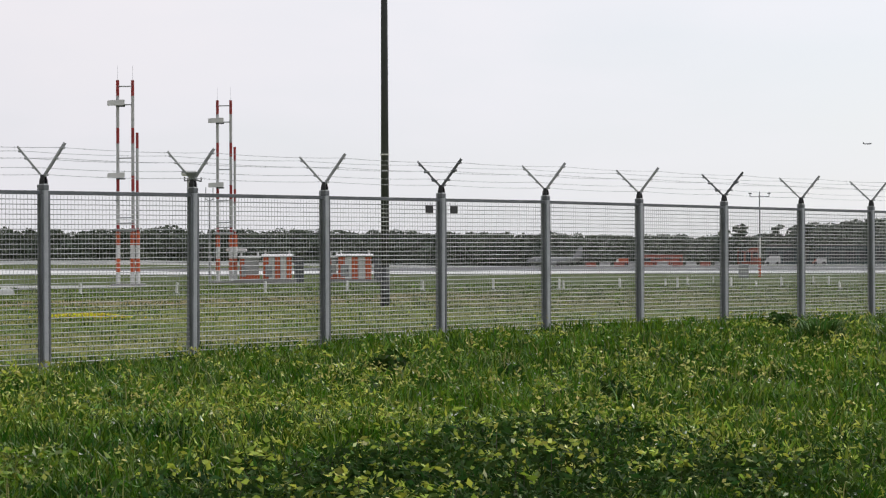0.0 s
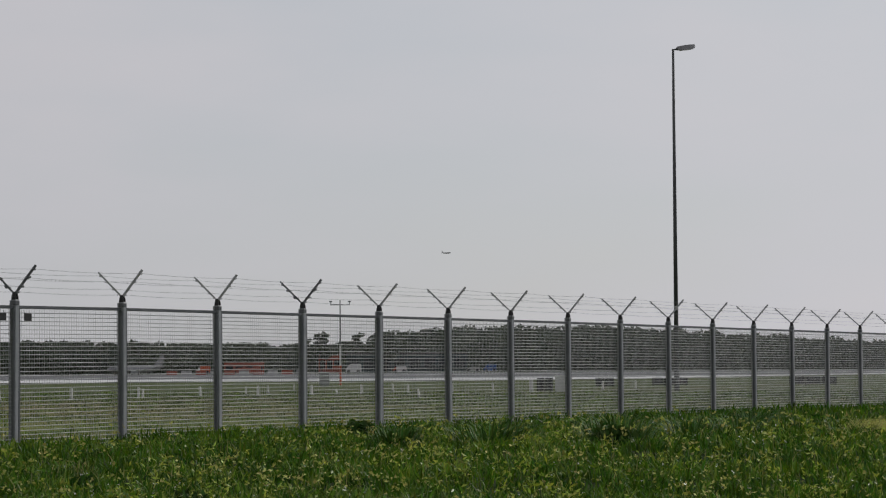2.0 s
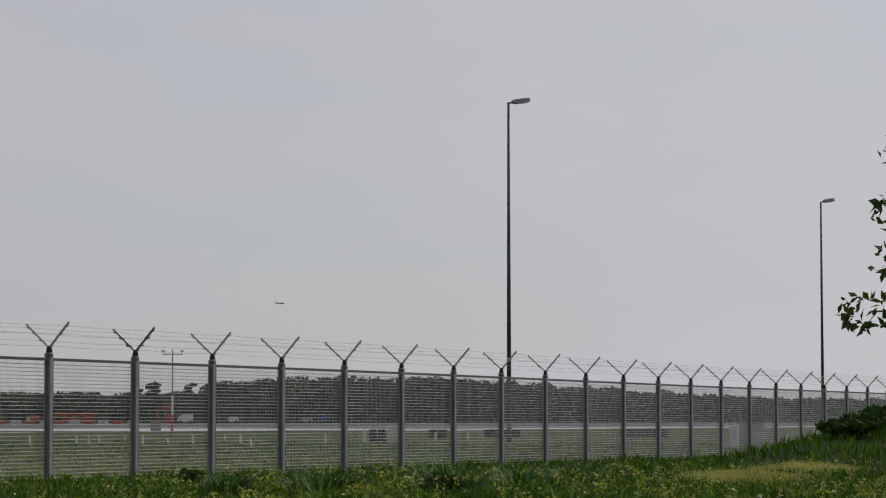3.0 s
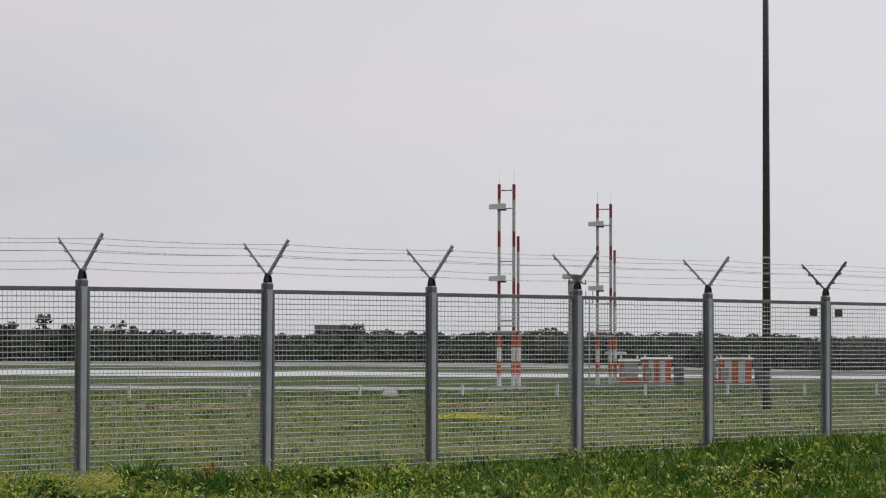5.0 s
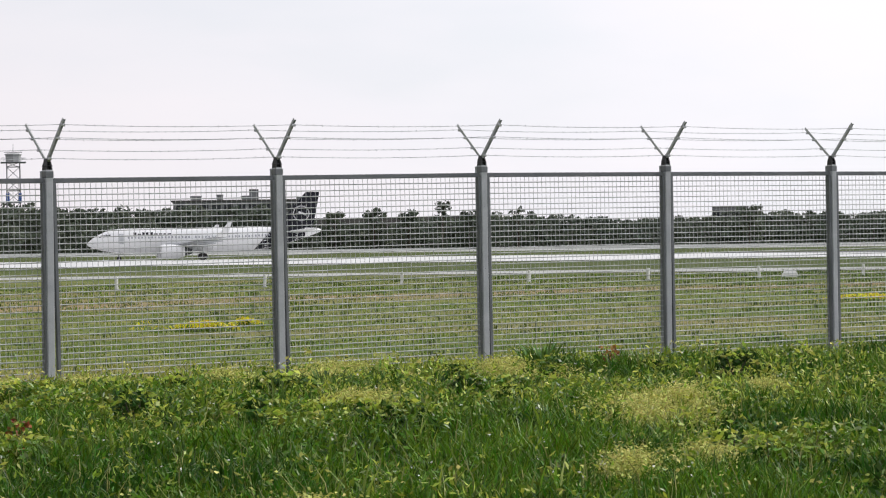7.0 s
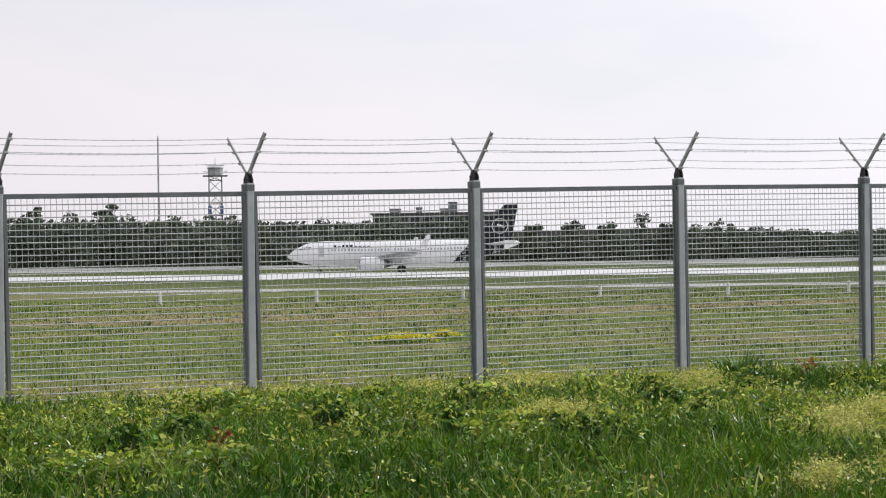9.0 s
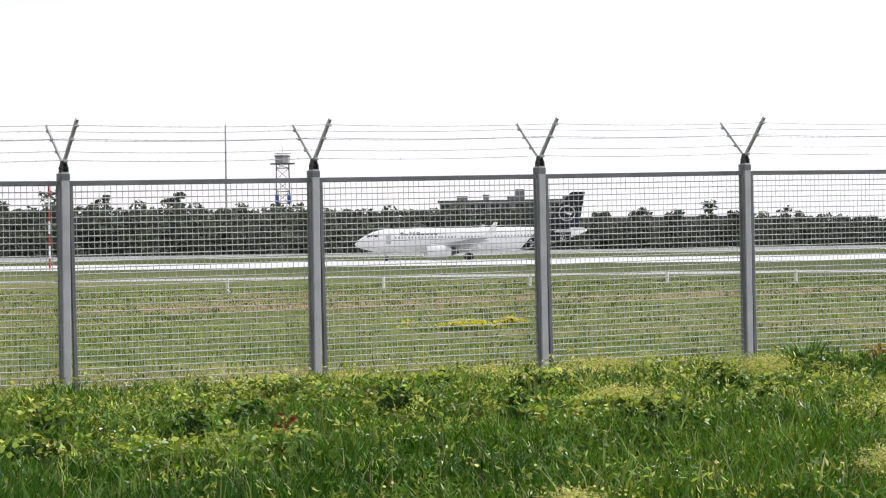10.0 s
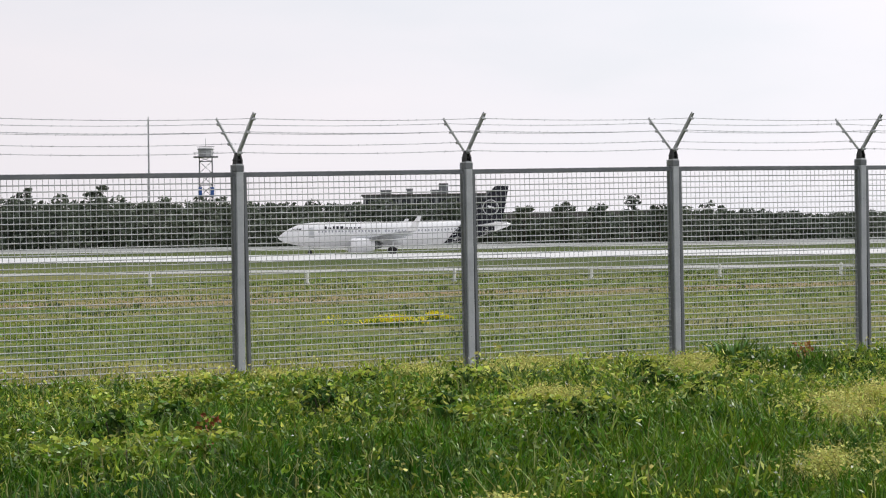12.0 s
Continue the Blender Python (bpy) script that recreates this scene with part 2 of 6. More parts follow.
def ground_material():
    """Meadow soil before the fence, mown yellow-green airfield grass with bare reddish streaks behind it."""
    m = mat("grassland_soil", (0.012, 0.022, 0.005), (0.030, 0.048, 0.009), 0.5, 0.95, 0, 0.5, 8, spec=0.1)
    n, l = m.node_tree.nodes, m.node_tree.links
    p = n["Principled BSDF"]
    near = p.inputs["Base Color"].links[0].from_socket
    geo = n.new("ShaderNodeNewGeometry")
    sep = n.new("ShaderNodeSeparateXYZ")
    l.new(geo.outputs["Position"], sep.inputs[0])

    def tex(scale, stretch, detail=5):
        mp, t = n.new("ShaderNodeMapping"), n.new("ShaderNodeTexNoise")
        mp.inputs["Scale"].default_value = stretch
        t.inputs["Scale"].default_value, t.inputs["Detail"].default_value = scale, detail
        l.new(geo.outputs["Position"], mp.inputs["Vector"])
        l.new(mp.outputs[0], t.inputs["Vector"])
        return t.outputs["Fac"]

    def ramp(fac, stops):
        r = n.new("ShaderNodeValToRGB")
        while len(r.color_ramp.elements) < len(stops):
            r.color_ramp.elements.new(0.5)
        for e, (pos, col) in zip(r.color_ramp.elements, stops):
            e.position, e.color = pos, (*col, 1)
        l.new(fac, r.inputs["Fac"])
        return r.outputs[0]

    def blend(fac, a, b):
        mx = n.new("ShaderNodeMix")
        mx.data_type = "RGBA"
        l.new(fac, mx.inputs[0])
        l.new(a, mx.inputs[6])
        l.new(b, mx.inputs[7])
        return mx.outputs[2]

    field = ramp(tex(0.12, (0.6, 1.6, 1)), [(0.38, (0.040, 0.092, 0.010)), (0.5, (0.112, 0.158, 0.023)), (0.62, (0.225, 0.215, 0.060))])
    fine = ramp(tex(2.2, (1, 1, 1)), [(0.40, (0.026, 0.060, 0.007)), (0.5, (0.095, 0.130, 0.022)), (0.60, (0.270, 0.262, 0.070))])
    half = n.new("ShaderNodeValue")
    half.outputs[0].default_value = 0.55
    field = blend(half.outputs[0], field, fine)
    bare = ramp(tex(0.07, (0.5, 2.2, 1)), [(0.47, (0, 0, 0)), (0.65, (0.55, 0.55, 0.55))])
    soil = ramp(tex(0.9, (1, 1, 1)), [(0.3, (0.21, 0.145, 0.075)), (0.7, (0.36, 0.255, 0.150))])
    field = blend(bare, field, soil)
    # worn brown belt in the mown grass
    wob, mul = n.new("ShaderNodeMath"), n.new("ShaderNodeMath")
    wob.operation, wob.inputs[1].default_value = "MULTIPLY_ADD", 0.22
    l.new(tex(0.05, (1, 1, 1), 3), wob.inputs[0])
    mul.operation, mul.inputs[1].default_value = "MULTIPLY", 0.01
    l.new(sep.outputs["Y"], mul.inputs[0])
    l.new(mul.outputs[0], wob.inputs[2])
    belt = ramp(wob.outputs[0], [(0.40, (0, 0, 0)), (0.44, (1, 1, 1)), (0.48, (1, 1, 1)), (0.53, (0, 0, 0))])
    torn = ramp(tex(0.35, (0.4, 1.8, 1)), [(0.30, (0, 0, 0)), (0.60, (0.95, 0.95, 0.95))])
    both = n.new("ShaderNodeMix")
    both.data_type, both.blend_type = "RGBA", "MULTIPLY"
    both.inputs[0].default_value = 1.0
    l.new(belt, both.inputs[6])
    l.new(torn, both.inputs[7])
    field = blend(both.outputs[2], field, soil)
    # greener grass to the east, its colour also darkened for dimmer exposure there
    east = n.new("ShaderNodeMapRange")
    east.inputs["From Min"].default_value, east.inputs["From Max"].default_value = 22.0, 75.0
    east.inputs["To Max"].default_value = 0.8
    l.new(sep.outputs["X"], east.inputs["Value"])
    lush = ramp(tex(1.1, (0.7, 1.6, 1)), [(0.36, (0.020, 0.046, 0.008)), (0.5, (0.042, 0.072, 0.014)), (0.64, (0.095, 0.105, 0.030))])
    field = blend(east.outputs[0], field, lush)
    edge = n.new("ShaderNodeMapRange")
    edge.inputs["From Min"].default_value, edge.inputs["From Max"].default_value = -0.5, 1.5
    l.new(sep.outputs["Y"], edge.inputs["Value"])
    l.new(blend(edge.outputs[0], near, field), p.inputs["Base Color"])
    return m


M_GROUND = ground_material()


# ---- building blocks ----
def thing(name, x, y, z=0, rz=0, label="", category="", group="", kind="", s=1.0):
    ob = new(name)
    ob.matrix_world = pose(x, y, z, 0, 0, rz) @ Matrix.Scale(s, 4)
    return tagged(ob, label, category, group, kind)


def mesh_of(name, bm, material, smooth=False):
    me = bpy.data.meshes.new(name)
    if smooth:
        for f in bm.faces:
            f.smooth = True
    bm.to_mesh(me)
    bm.free()
    me.materials.append(material)
    return me


def part(name, bm, material, parent, label="", smooth=False):
    """One mesh object under a thing or a part, in the parent's own axes."""
    ob = new(name, bm if isinstance(bm, bpy.types.Mesh) else mesh_of(name, bm, material, smooth))
    ob.parent = parent
    return tagged(ob, label)


def box(bm, c, s, bev=0.0, turn=None):
    r = bmesh.ops.create_cube(bm, size=1)
    m = Matrix.Translation(c) @ (turn or Matrix()) @ Matrix.Diagonal((*s, 1))
    bmesh.ops.transform(bm, matrix=m, verts=r["verts"])
    if bev:
        es = list({e for v in r["verts"] for e in v.link_edges})
        bmesh.ops.bevel(bm, geom=es, offset=bev, segments=1, affect="EDGES")
    return bm


def tube(bm, a, b, r0, r1=None, seg=8, cap=True):
    a, b = Vector(a), Vector(b)
    d = b - a
    r = bmesh.ops.create_cone(bm, cap_ends=cap, segments=seg, radius1=r0, radius2=r0 if r1 is None else r1, depth=d.length)
    bmesh.ops.transform(bm, matrix=Matrix.Translation((a + b) / 2) @ d.to_track_quat("Z", "Y").to_matrix().to_4x4(), verts=r["verts"])
    return bm


def B():
    return bmesh.new()


def loft(bm, rings, close=True):
    """Skin over rings of points of equal count; close: cap both ends."""
    vs = [[bm.verts.new(p) for p in ring] for ring in rings]
    k = len(vs[0])
    for a, b in zip(vs, vs[1:]):
        for i in range(k):
            bm.faces.new((a[i], a[(i + 1) % k], b[(i + 1) % k], b[i]))
    if close:
        bm.faces.new(vs[0][::-1])
        bm.faces.new(vs[-1])
    bmesh.ops.recalc_face_normals(bm, faces=bm.faces)
    return bm


def raw_mesh(name, verts, loops, sizes, material, smooth=False):
    """A mesh from arrays: vertices, the corners of all faces in turn, and the faces' corner counts."""
    me = bpy.data.meshes.new(name)
    me.vertices.add(len(verts))
    me.vertices.foreach_set("co", np.ascontiguousarray(verts, np.float32).ravel())
    me.loops.add(len(loops))
    me.loops.foreach_set("vertex_index", np.ascontiguousarray(loops, np.int32))
    me.polygons.add(len(sizes))
    starts = np.concatenate([[0], np.cumsum(sizes)[:-1]])
    me.polygons.foreach_set("loop_start", starts.astype(np.int32))
    if smooth:
        me.polygons.foreach_set("use_smooth", np.ones(len(sizes), bool))
    me.update(calc_edges=True)
    me.materials.append(material)
    return me


# ---- the ground: one sheet to the horizon ----
def wave(x, y, s, seed):
    """Smooth bumps between -1 and 1, s metres wide."""
    r = np.random.RandomState(seed)
    out = 0
    for _ in range(6):
        a, ph, k = r.uniform(0, 6.283), r.uniform(0, 6.283), r.uniform(0.6, 1.6)
        out = out + np.sin((x * np.cos(a) + y * np.sin(a)) * 6.283 / s * k + ph)
    return out / 6 * 1.6


def step(a, b, x):
    u = np.clip((x - a) / (b - a), 0, 1)
    return u * u * (3 - 2 * u)


def ground_z(x, y):
    x, y = np.asarray(x, float), np.asarray(y, float)
    front = 1 - step(0.4, 2.5, y)
    near = front * step(-60, -40, y) * (1 - step(90, 130, x)) * step(-90, -60, x)
    z = near * (0.01 - 0.10 * step(-3.2, -0.6, y) * (1 - step(-5, 3, x)) + 0.13 * step(-3, 7, x) + 0.05 * wave(x, y, 5, 3) * (1 - step(-1.0, 0.2, y)) + 0.025 * wave(x, y, 1.4, 5))
    z = z - 0.22 * front * step(-9, -20, y) * step(-60, -40, y)
    z = z + 0.70 * step(22.0, 32, x) * (1 - step(46, 58, x)) * np.exp(-((y + 7.2) / 2.3) ** 2)
    return z


def stops(fine_lo, fine_hi, h, far):
    inner = np.arange(fine_lo, fine_hi + h / 2, h)
    grow, d = [], h
    p = 0.0
    while p < far:
        d *= 1.22
        p += d
        grow.append(p)
    grow = np.array(grow)
    return np.concatenate([(fine_lo - grow)[::-1], inner, fine_hi + grow])


gx, gy = stops(-30, 50, 0.5, 4200), stops(-24, 4, 0.4, 4200)
GX, GY = np.meshgrid(gx, gy, indexing="ij")
gv = np.stack([GX, GY, ground_z(GX, GY)], -1).reshape(-1, 3)
ni, nj = len(gx), len(gy)
ii, jj = np.meshgrid(np.arange(ni - 1), np.arange(nj - 1), indexing="ij")
q = np.stack([ii * nj + jj, (ii + 1) * nj + jj, (ii + 1) * nj + jj + 1, ii * nj + jj + 1], -1).reshape(-1, 4)
tagged(new("ground", raw_mesh("ground", gv, q.ravel(), np.full(len(q), 4), M_GROUND, True)),
       "rough grassland reaching to the horizon", "ground", kind="structure")


def strip(name, pts, width, z, material, label, category):
    """A flat paved band along a line of points, with thickness."""
    bm, rings = B(), []
    for i, p in enumerate(pts):
        a, b = Vector(pts[max(i - 1, 0)]), Vector(pts[min(i + 1, len(pts) - 1)])
        d = (b - a).normalized()
        nrm = Vector((-d.y, d.x)) * width / 2
        p = Vector(p)
        rings.append([(*(p + nrm), z), (*(p - nrm), z), (*(p - nrm), z - 0.3), (*(p + nrm), z - 0.3)])
    loft(bm, rings)
    return tagged(new(name, mesh_of(name, bm, material)), label, category, kind="structure")


TRACK = Vector((-0.893, 0.45))        # the taxiing direction
PLANE_AT = Vector((185.6, 342.5))     # where the airliner stands


YAWS = np.arange(2, 90.1, 2.0)
TRACK_R = 419 / np.cos(np.radians(YAWS - 26.7))      # distance of the airliner's line from the viewpoint


def curve(*pairs):
    return np.interp(YAWS, [a for a, _ in pairs], [b for _, b in pairs])


def far_band(name, r0, r1, z0, z1, material, label, category):
    """A gently rising band of the far field, swept round the viewpoint between two distances."""
    bm, rings = B(), []
    for yaw, a, b, za, zb in zip(np.radians(YAWS), r0, r1, z0, z1):
        n, f = (EYE[0] + a * math.sin(yaw), EYE[1] + a * math.cos(yaw)), (EYE[0] + b * math.sin(yaw), EYE[1] + b * math.cos(yaw))
        rings.append([(*n, za), (*f, zb), (*f, -0.5), (*n, -0.5)])
    loft(bm, rings)
    return tagged(new(name, mesh_of(name, bm, material)), label, category, kind="structure")


EYE = (-23.3, -21.7)
PAVE_NEAR = curve((0, 390), (15, 332), (22, 308), (26, 300), (38, 283), (44, 280), (50, 268), (58, 258), (66, 262), (69.5, 322), (72, 352), (90, 520))
PAVE_FAR = np.where(YAWS < 39, TRACK_R + 12, curve((38, 439), (42, 446), (46, 395), (52, 345), (58, 320), (66, 312), (70, 372), (74, 440), (90, 590)))
PAVE_RISE = curve((0, 0.5), (26, 0.45), (32, 0.40), (39, 0.34), (44, 0.10), (48, 0.035))
GREY_FAR = curve((0, 446), (39, 441), (43, 448), (47, 470), (52, 545), (64, 575), (90, 640))
GREY_RISE = curve((0, 0.52), (39, 0.36), (46, 0.25), (54, 0.22))
BANK_TOP = curve((0, 1.2), (38, 1.15), (46, 1.0), (52, 0.26), (90, 0.26))
WALL_TOP = curve((0, 2.1), (38, 2.0), (46, 1.9), (53, 0.32), (90, 0.3))
one = np.ones_like(YAWS)
far_band("taxiway", PAVE_NEAR, PAVE_FAR, 0.03 * one, PAVE_RISE, M_CONCRETE, "pale wet concrete taxiway across the airfield", "taxiway")
far_band("taxiway_shoulder", PAVE_NEAR - 5.5, PAVE_NEAR - 0.1, 0.024 * one, 0.024 * one, M_APRON, "dark asphalt shoulder along the taxiway", "shoulder")
far_band("runway", PAVE_FAR + 0.2, GREY_FAR, PAVE_RISE, GREY_RISE, M_APRON, "grey asphalt runway behind the taxiway", "runway")
far_band("grass_bank", GREY_FAR + 0.2, np.maximum(GREY_FAR + 8, 503 * one), GREY_RISE, BANK_TOP, M_GROUND, "rising mown grass beyond the runway", "grass")
far_band("perimeter_road", np.maximum(GREY_FAR + 8.2, 503.2 * one), np.maximum(GREY_FAR + 14, 520 * one), BANK_TOP, BANK_TOP + 0.25 * (WALL_TOP - BANK_TOP), M_ROADGREY, "pale perimeter road along the woods", "road")
far_band("verge", np.maximum(GREY_FAR + 14.2, 520.2 * one), np.maximum(GREY_FAR + 22, 556 * one), BANK_TOP + 0.25 * (WALL_TOP - BANK_TOP), WALL_TOP, M_VERGE, "grey dry verge at the foot of the woods", "verge")
strip("service_road", [(-400, 250), (-60, 152), (0, 127), (31, 114.5), (44, 107), (60, 90.5), (67, 80), (72, 71)], 15, 0.02, M_ROADGREY, "narrow pale concrete service road in the grass", "road")


# ---- the perimeter fence ----
BAY = 2.52
FIRST, LAST = -8, 33


def rail_z(x):
    return float(np.interp(x, [-20, -15.1, -12.6, -10.1, -7.6, -5.04, -2.52, 0, 7.5, 22, 43, 80], [1.872, 1.904, 1.937, 1.976, 2.017, 2.042, 2.062, 2.080, 2.119, 2.114, 2.057, 2.027]))


ARM_UP, ARM_FOOT = 0.535, 0.155   # tip height, foot height over the rail


def arm_point(side, f):
    """A point along an outrigger; side -1 leans out, 1 leans in."""
    out = 0.365 if side < 0 else 0.43
    return Vector((0, side * (0.02 + (out - 0.02) * f), ARM_FOOT + (ARM_UP - ARM_FOOT - (0 if side < 0 else 0.02)) * f))


def post_mesh():
    bm = B()
    box(bm, (0, 0.0, -1.10), (0.078, 0.092, 2.36), 0.007)
    box(bm, (0, 0.05, -1.10), (0.1, 0.008, 2.34), 0.002)
    for z in (-0.35, -1.0, -1.65):
        tube(bm, (0.0, -0.049, z), (0.0, -0.043, z), 0.009, seg=6)
    return mesh_of("post", bm, M_GALV)


def collar_mesh():
    bm = B()
    box(bm, (0, -0.008, 0.035), (0.088, 0.082, 0.066), 0.006)
    box(bm, (0, -0.008, 0.073), (0.074, 0.07, 0.016), 0.004)
    return mesh_of("post_cap", bm, M_PAINT_GREY)


def bracket_mesh():
    """Two tapered cheek plates on a thin web, with through bolts."""
    bm = B()
    for sx in (-1, 1):
        rings = []
        for z, o, d in ((0.078, 0.036, 0.036), (0.12, 0.033, 0.034), (0.165, 0.024, 0.026), (0.182, 0.020, 0.020)):
            rings.append([(sx * (o - 0.014), -d, z), (sx * o, -d, z), (sx * o, d, z), (sx * (o - 0.014), d, z)])
        loft(bm, rings)
    box(bm, (0, 0.006, 0.12), (0.05, 0.02, 0.085))
    for y in (-0.021, 0.021):
        tube(bm, (-0.042, y, 0.115), (0.042, y, 0.115), 0.007, seg=6)
    return mesh_of("outrigger_bracket", bm, M_BLACK)


def arm_mesh(side, clips):
    """Bent angle-iron outrigger with wire notches."""
    bm = B()
    a, b = arm_point(side, 0.0), arm_point(side, 1.0)
    d = (b - a).normalized()
    nrm = Vector((0, -d.z, d.y)) * side
    w = 0.014
    rings = []
    for p, k in ((a, 1.0), (a.lerp(b, 0.9), 1.0), (b, 0.8)):
        rings.append([p + Vector((-w * k, 0, 0)), p + Vector((w * k, 0, 0)), p + Vector((w * k, 0, 0)) + nrm * 0.006,
                      p + Vector((-w * k + 0.006, 0, 0)) + nrm * 0.006, p + Vector((-w * k + 0.006, 0, 0)) + nrm * 0.028, p + Vector((-w * k, 0, 0)) + nrm * 0.028])
    loft(bm, rings)
    for f in (WIRE_NEAR if side < 0 else WIRE_FAR):
        p = arm_point(side, f) - nrm * 0.006
        tube(bm, p - Vector((0.02, 0, 0)), p + Vector((0.02, 0, 0)), 0.014, seg=6)
    if clips:
        for f in (0.28, 0.62):
            c = arm_point(side, f) - nrm * 0.01
            box(bm, c, (0.05, 0.035, 0.03), 0.004)
            box(bm, c + Vector((0, -side * 0.035, 0.0)), (0.03, 0.06, 0.018), 0.003)
    return mesh_of("outrigger_arm", bm, M_PAINT_GREY if clips else M_ZINC)


WIRE_NEAR, WIRE_FAR = (0.88, 0.57, 0.08), (0.88, 0.64, 0.33)


def frame_mesh():
    """Rail along the top of a bay with the two slim uprights beside the posts."""
    bm = B()
    box(bm, (BAY / 2, 0.004, -0.022), (BAY - 0.09, 0.042, 0.046), 0.004)
    for x in (0.058, BAY - 0.058):
        box(bm, (x, -0.012, -1.02), (0.034, 0.044, 1.95), 0.003)
    return mesh_of("panel_frame", bm, M_PAINT_GREY)


def wire_mesh():
    """Welded wire panel: round uprights with double horizontal wires."""
    verts, loops = [], []

    def bar(c0, c1, r):
        d = Vector(c1) - Vector(c0)
        u = Vector((0, 1, 0)) * r
        v = d.normalized().cross(u)
        base = len(verts)
        for p in (Vector(c0), Vector(c1)):
            for s, t in ((1, 0), (0, 1), (-1, 0), (0, -1)):
                verts.append(p + u * s + v * t)
        for i in range(4):
            j = (i + 1) % 4
            loops.extend((base + i, base + j, base + 4 + j, base + 4 + i))

    n = 42
    for i in range(1, n):
        x = 0.06 + (BAY - 0.12) * i / n
        bar((x, 0.02, -2.02), (x, 0.02, -0.03), 0.003)
    z = -0.10
    while z > -2.02:
        bar((0.06, 0.010, z), (BAY - 0.06, 0.010, z), 0.0052)
        bar((0.06, 0.030, z), (BAY - 0.06, 0.030, z), 0.0052)
        z -= 0.0575
    return raw_mesh("wire_panel", np.array(verts), np.array(loops), np.full(len(loops) // 4, 4), M_WIRE)


def strand_mesh(side, f):
    """One bay of barbed wire with a slight sag and its barbs."""
    bm = B()
    p = arm_point(side, f)
    n = 6
    pts = [p + Vector((BAY * i / n, 0, -0.02 * 4 * (i / n) * (1 - i / n))) for i in range(n + 1)]
    for a, b in zip(pts, pts[1:]):
        tube(bm, a, b, 0.0027, seg=4, cap=False)
    rr = random.Random(int(f * 100) + side)
    k = 0.06
    while k < BAY - 0.03:
        i = min(int(k / BAY * n), n - 1)
        c = pts[i].lerp(pts[i + 1], k / BAY * n - i)
        a = rr.uniform(0, 3.14)
        d = Vector((rr.uniform(-0.008, 0.008), math.cos(a) * 0.011, math.sin(a) * 0.011))
        tube(bm, c - d, c + d, 0.0022, seg=3, cap=False)
        k += 0.095
    return mesh_of("barbed_wire", bm, M_GALV)


ME_POST, ME_COLLAR, ME_BRACKET, ME_FRAME, ME_WIRE = post_mesh(), collar_mesh(), bracket_mesh(), frame_mesh(), wire_mesh()
ME_ARM = {(s, c): arm_mesh(s, c) for s in (-1, 1) for c in (False, True)}
ME_STRAND = [strand_mesh(-1, f) for f in WIRE_NEAR] + [strand_mesh(1, f) for f in WIRE_FAR]
fence = thing("fence", 0, 0, label="tall grey steel mesh perimeter fence topped with barbed wire", category="fence")
for i in range(FIRST, LAST + 1):
    x = i * BAY
    z = rail_z(x)
    jit = random.Random(i)
    m = pose(x, 0, z, jit.uniform(-0.25, 0.25), jit.uniform(-0.2, 0.2), jit.uniform(-1, 1))
    post = part("post", ME_POST, None, fence)
    post.matrix_basis = m
    part("post_cap", ME_COLLAR, None, post)
    part("outrigger_bracket", ME_BRACKET, None, post, "black tapered bracket")
    clips = i in (2, 5)
    for s in (-1, 1):
        part("outrigger_arm", ME_ARM[(s, clips)], None, post, "dark outrigger arm with black clips" if clips else "")
    if i < LAST:
        z2 = rail_z(x + BAY)
        mm = Matrix.Translation((x, 0, z)) @ Matrix.Rotation(-math.atan2(z2 - z, BAY), 4, "Y")
        for nm, me in [("panel_frame", ME_FRAME), ("wire_panel", ME_WIRE)] + [("barbed_wire", s) for s in ME_STRAND]:
            p = part(nm, me, None, fence)
            p.matrix_basis = mm
            if nm == "wire_panel":
                tagged(p, kind="stuff")


def fence_plate(x, z):
    t = thing("fence_plate", x, -0.012, z, label="small black plate hung on the fence mesh", category="sign", group="plates on the fence")
    bm = B()
    box(bm, (0, 0, 0), (0.165, 0.012, 0.105), 0.004)
    part("plate", bm, M_BLACK, t)
    for sx in (-0.06, 0.06):
        bm = B()
        tube(bm, (sx, 0.0, 0.045), (sx, 0.03, 0.09), 0.004, seg=6)
        part("hook", bm, M_WIRE, t)


fence_plate(5.04 - 0.29, rail_z(5) - 0.155)
fence_plate(5.04 + 0.27, rail_z(5) - 0.155)


def siren_bowl():
    t = thing("bowl_lamp", 0, 0, rail_z(0) + 0.17, label="grey bowl-shaped lamp clamped between outrigger arms", category="lamp")
    bm = B()
    prof = ((0.03, 0.0), (0.04, 0.03), (0.065, 0.055), (0.09, 0.08), (0.092, 0.09), (0.02, 0.092))
    loft(bm, [[(r * math.cos(a * math.pi / 8), r * math.sin(a * math.pi / 8), z) for a in range(16)] for r, z in prof])
    part("bowl", bm, M_GREYBOX, t, smooth=True)
    for s in (-1, 1):
        bm = B()
        tube(bm, (0.03 * s, 0, 0.0), (0.15 * s, 0, -0.02), 0.009, seg=6)
        tube(bm, (0.15 * s, 0, -0.02), (0.15 * s, 0, 0.03), 0.009, seg=6)
        part("hook", bm, M_LAMPHEAD, t)


siren_bowl()


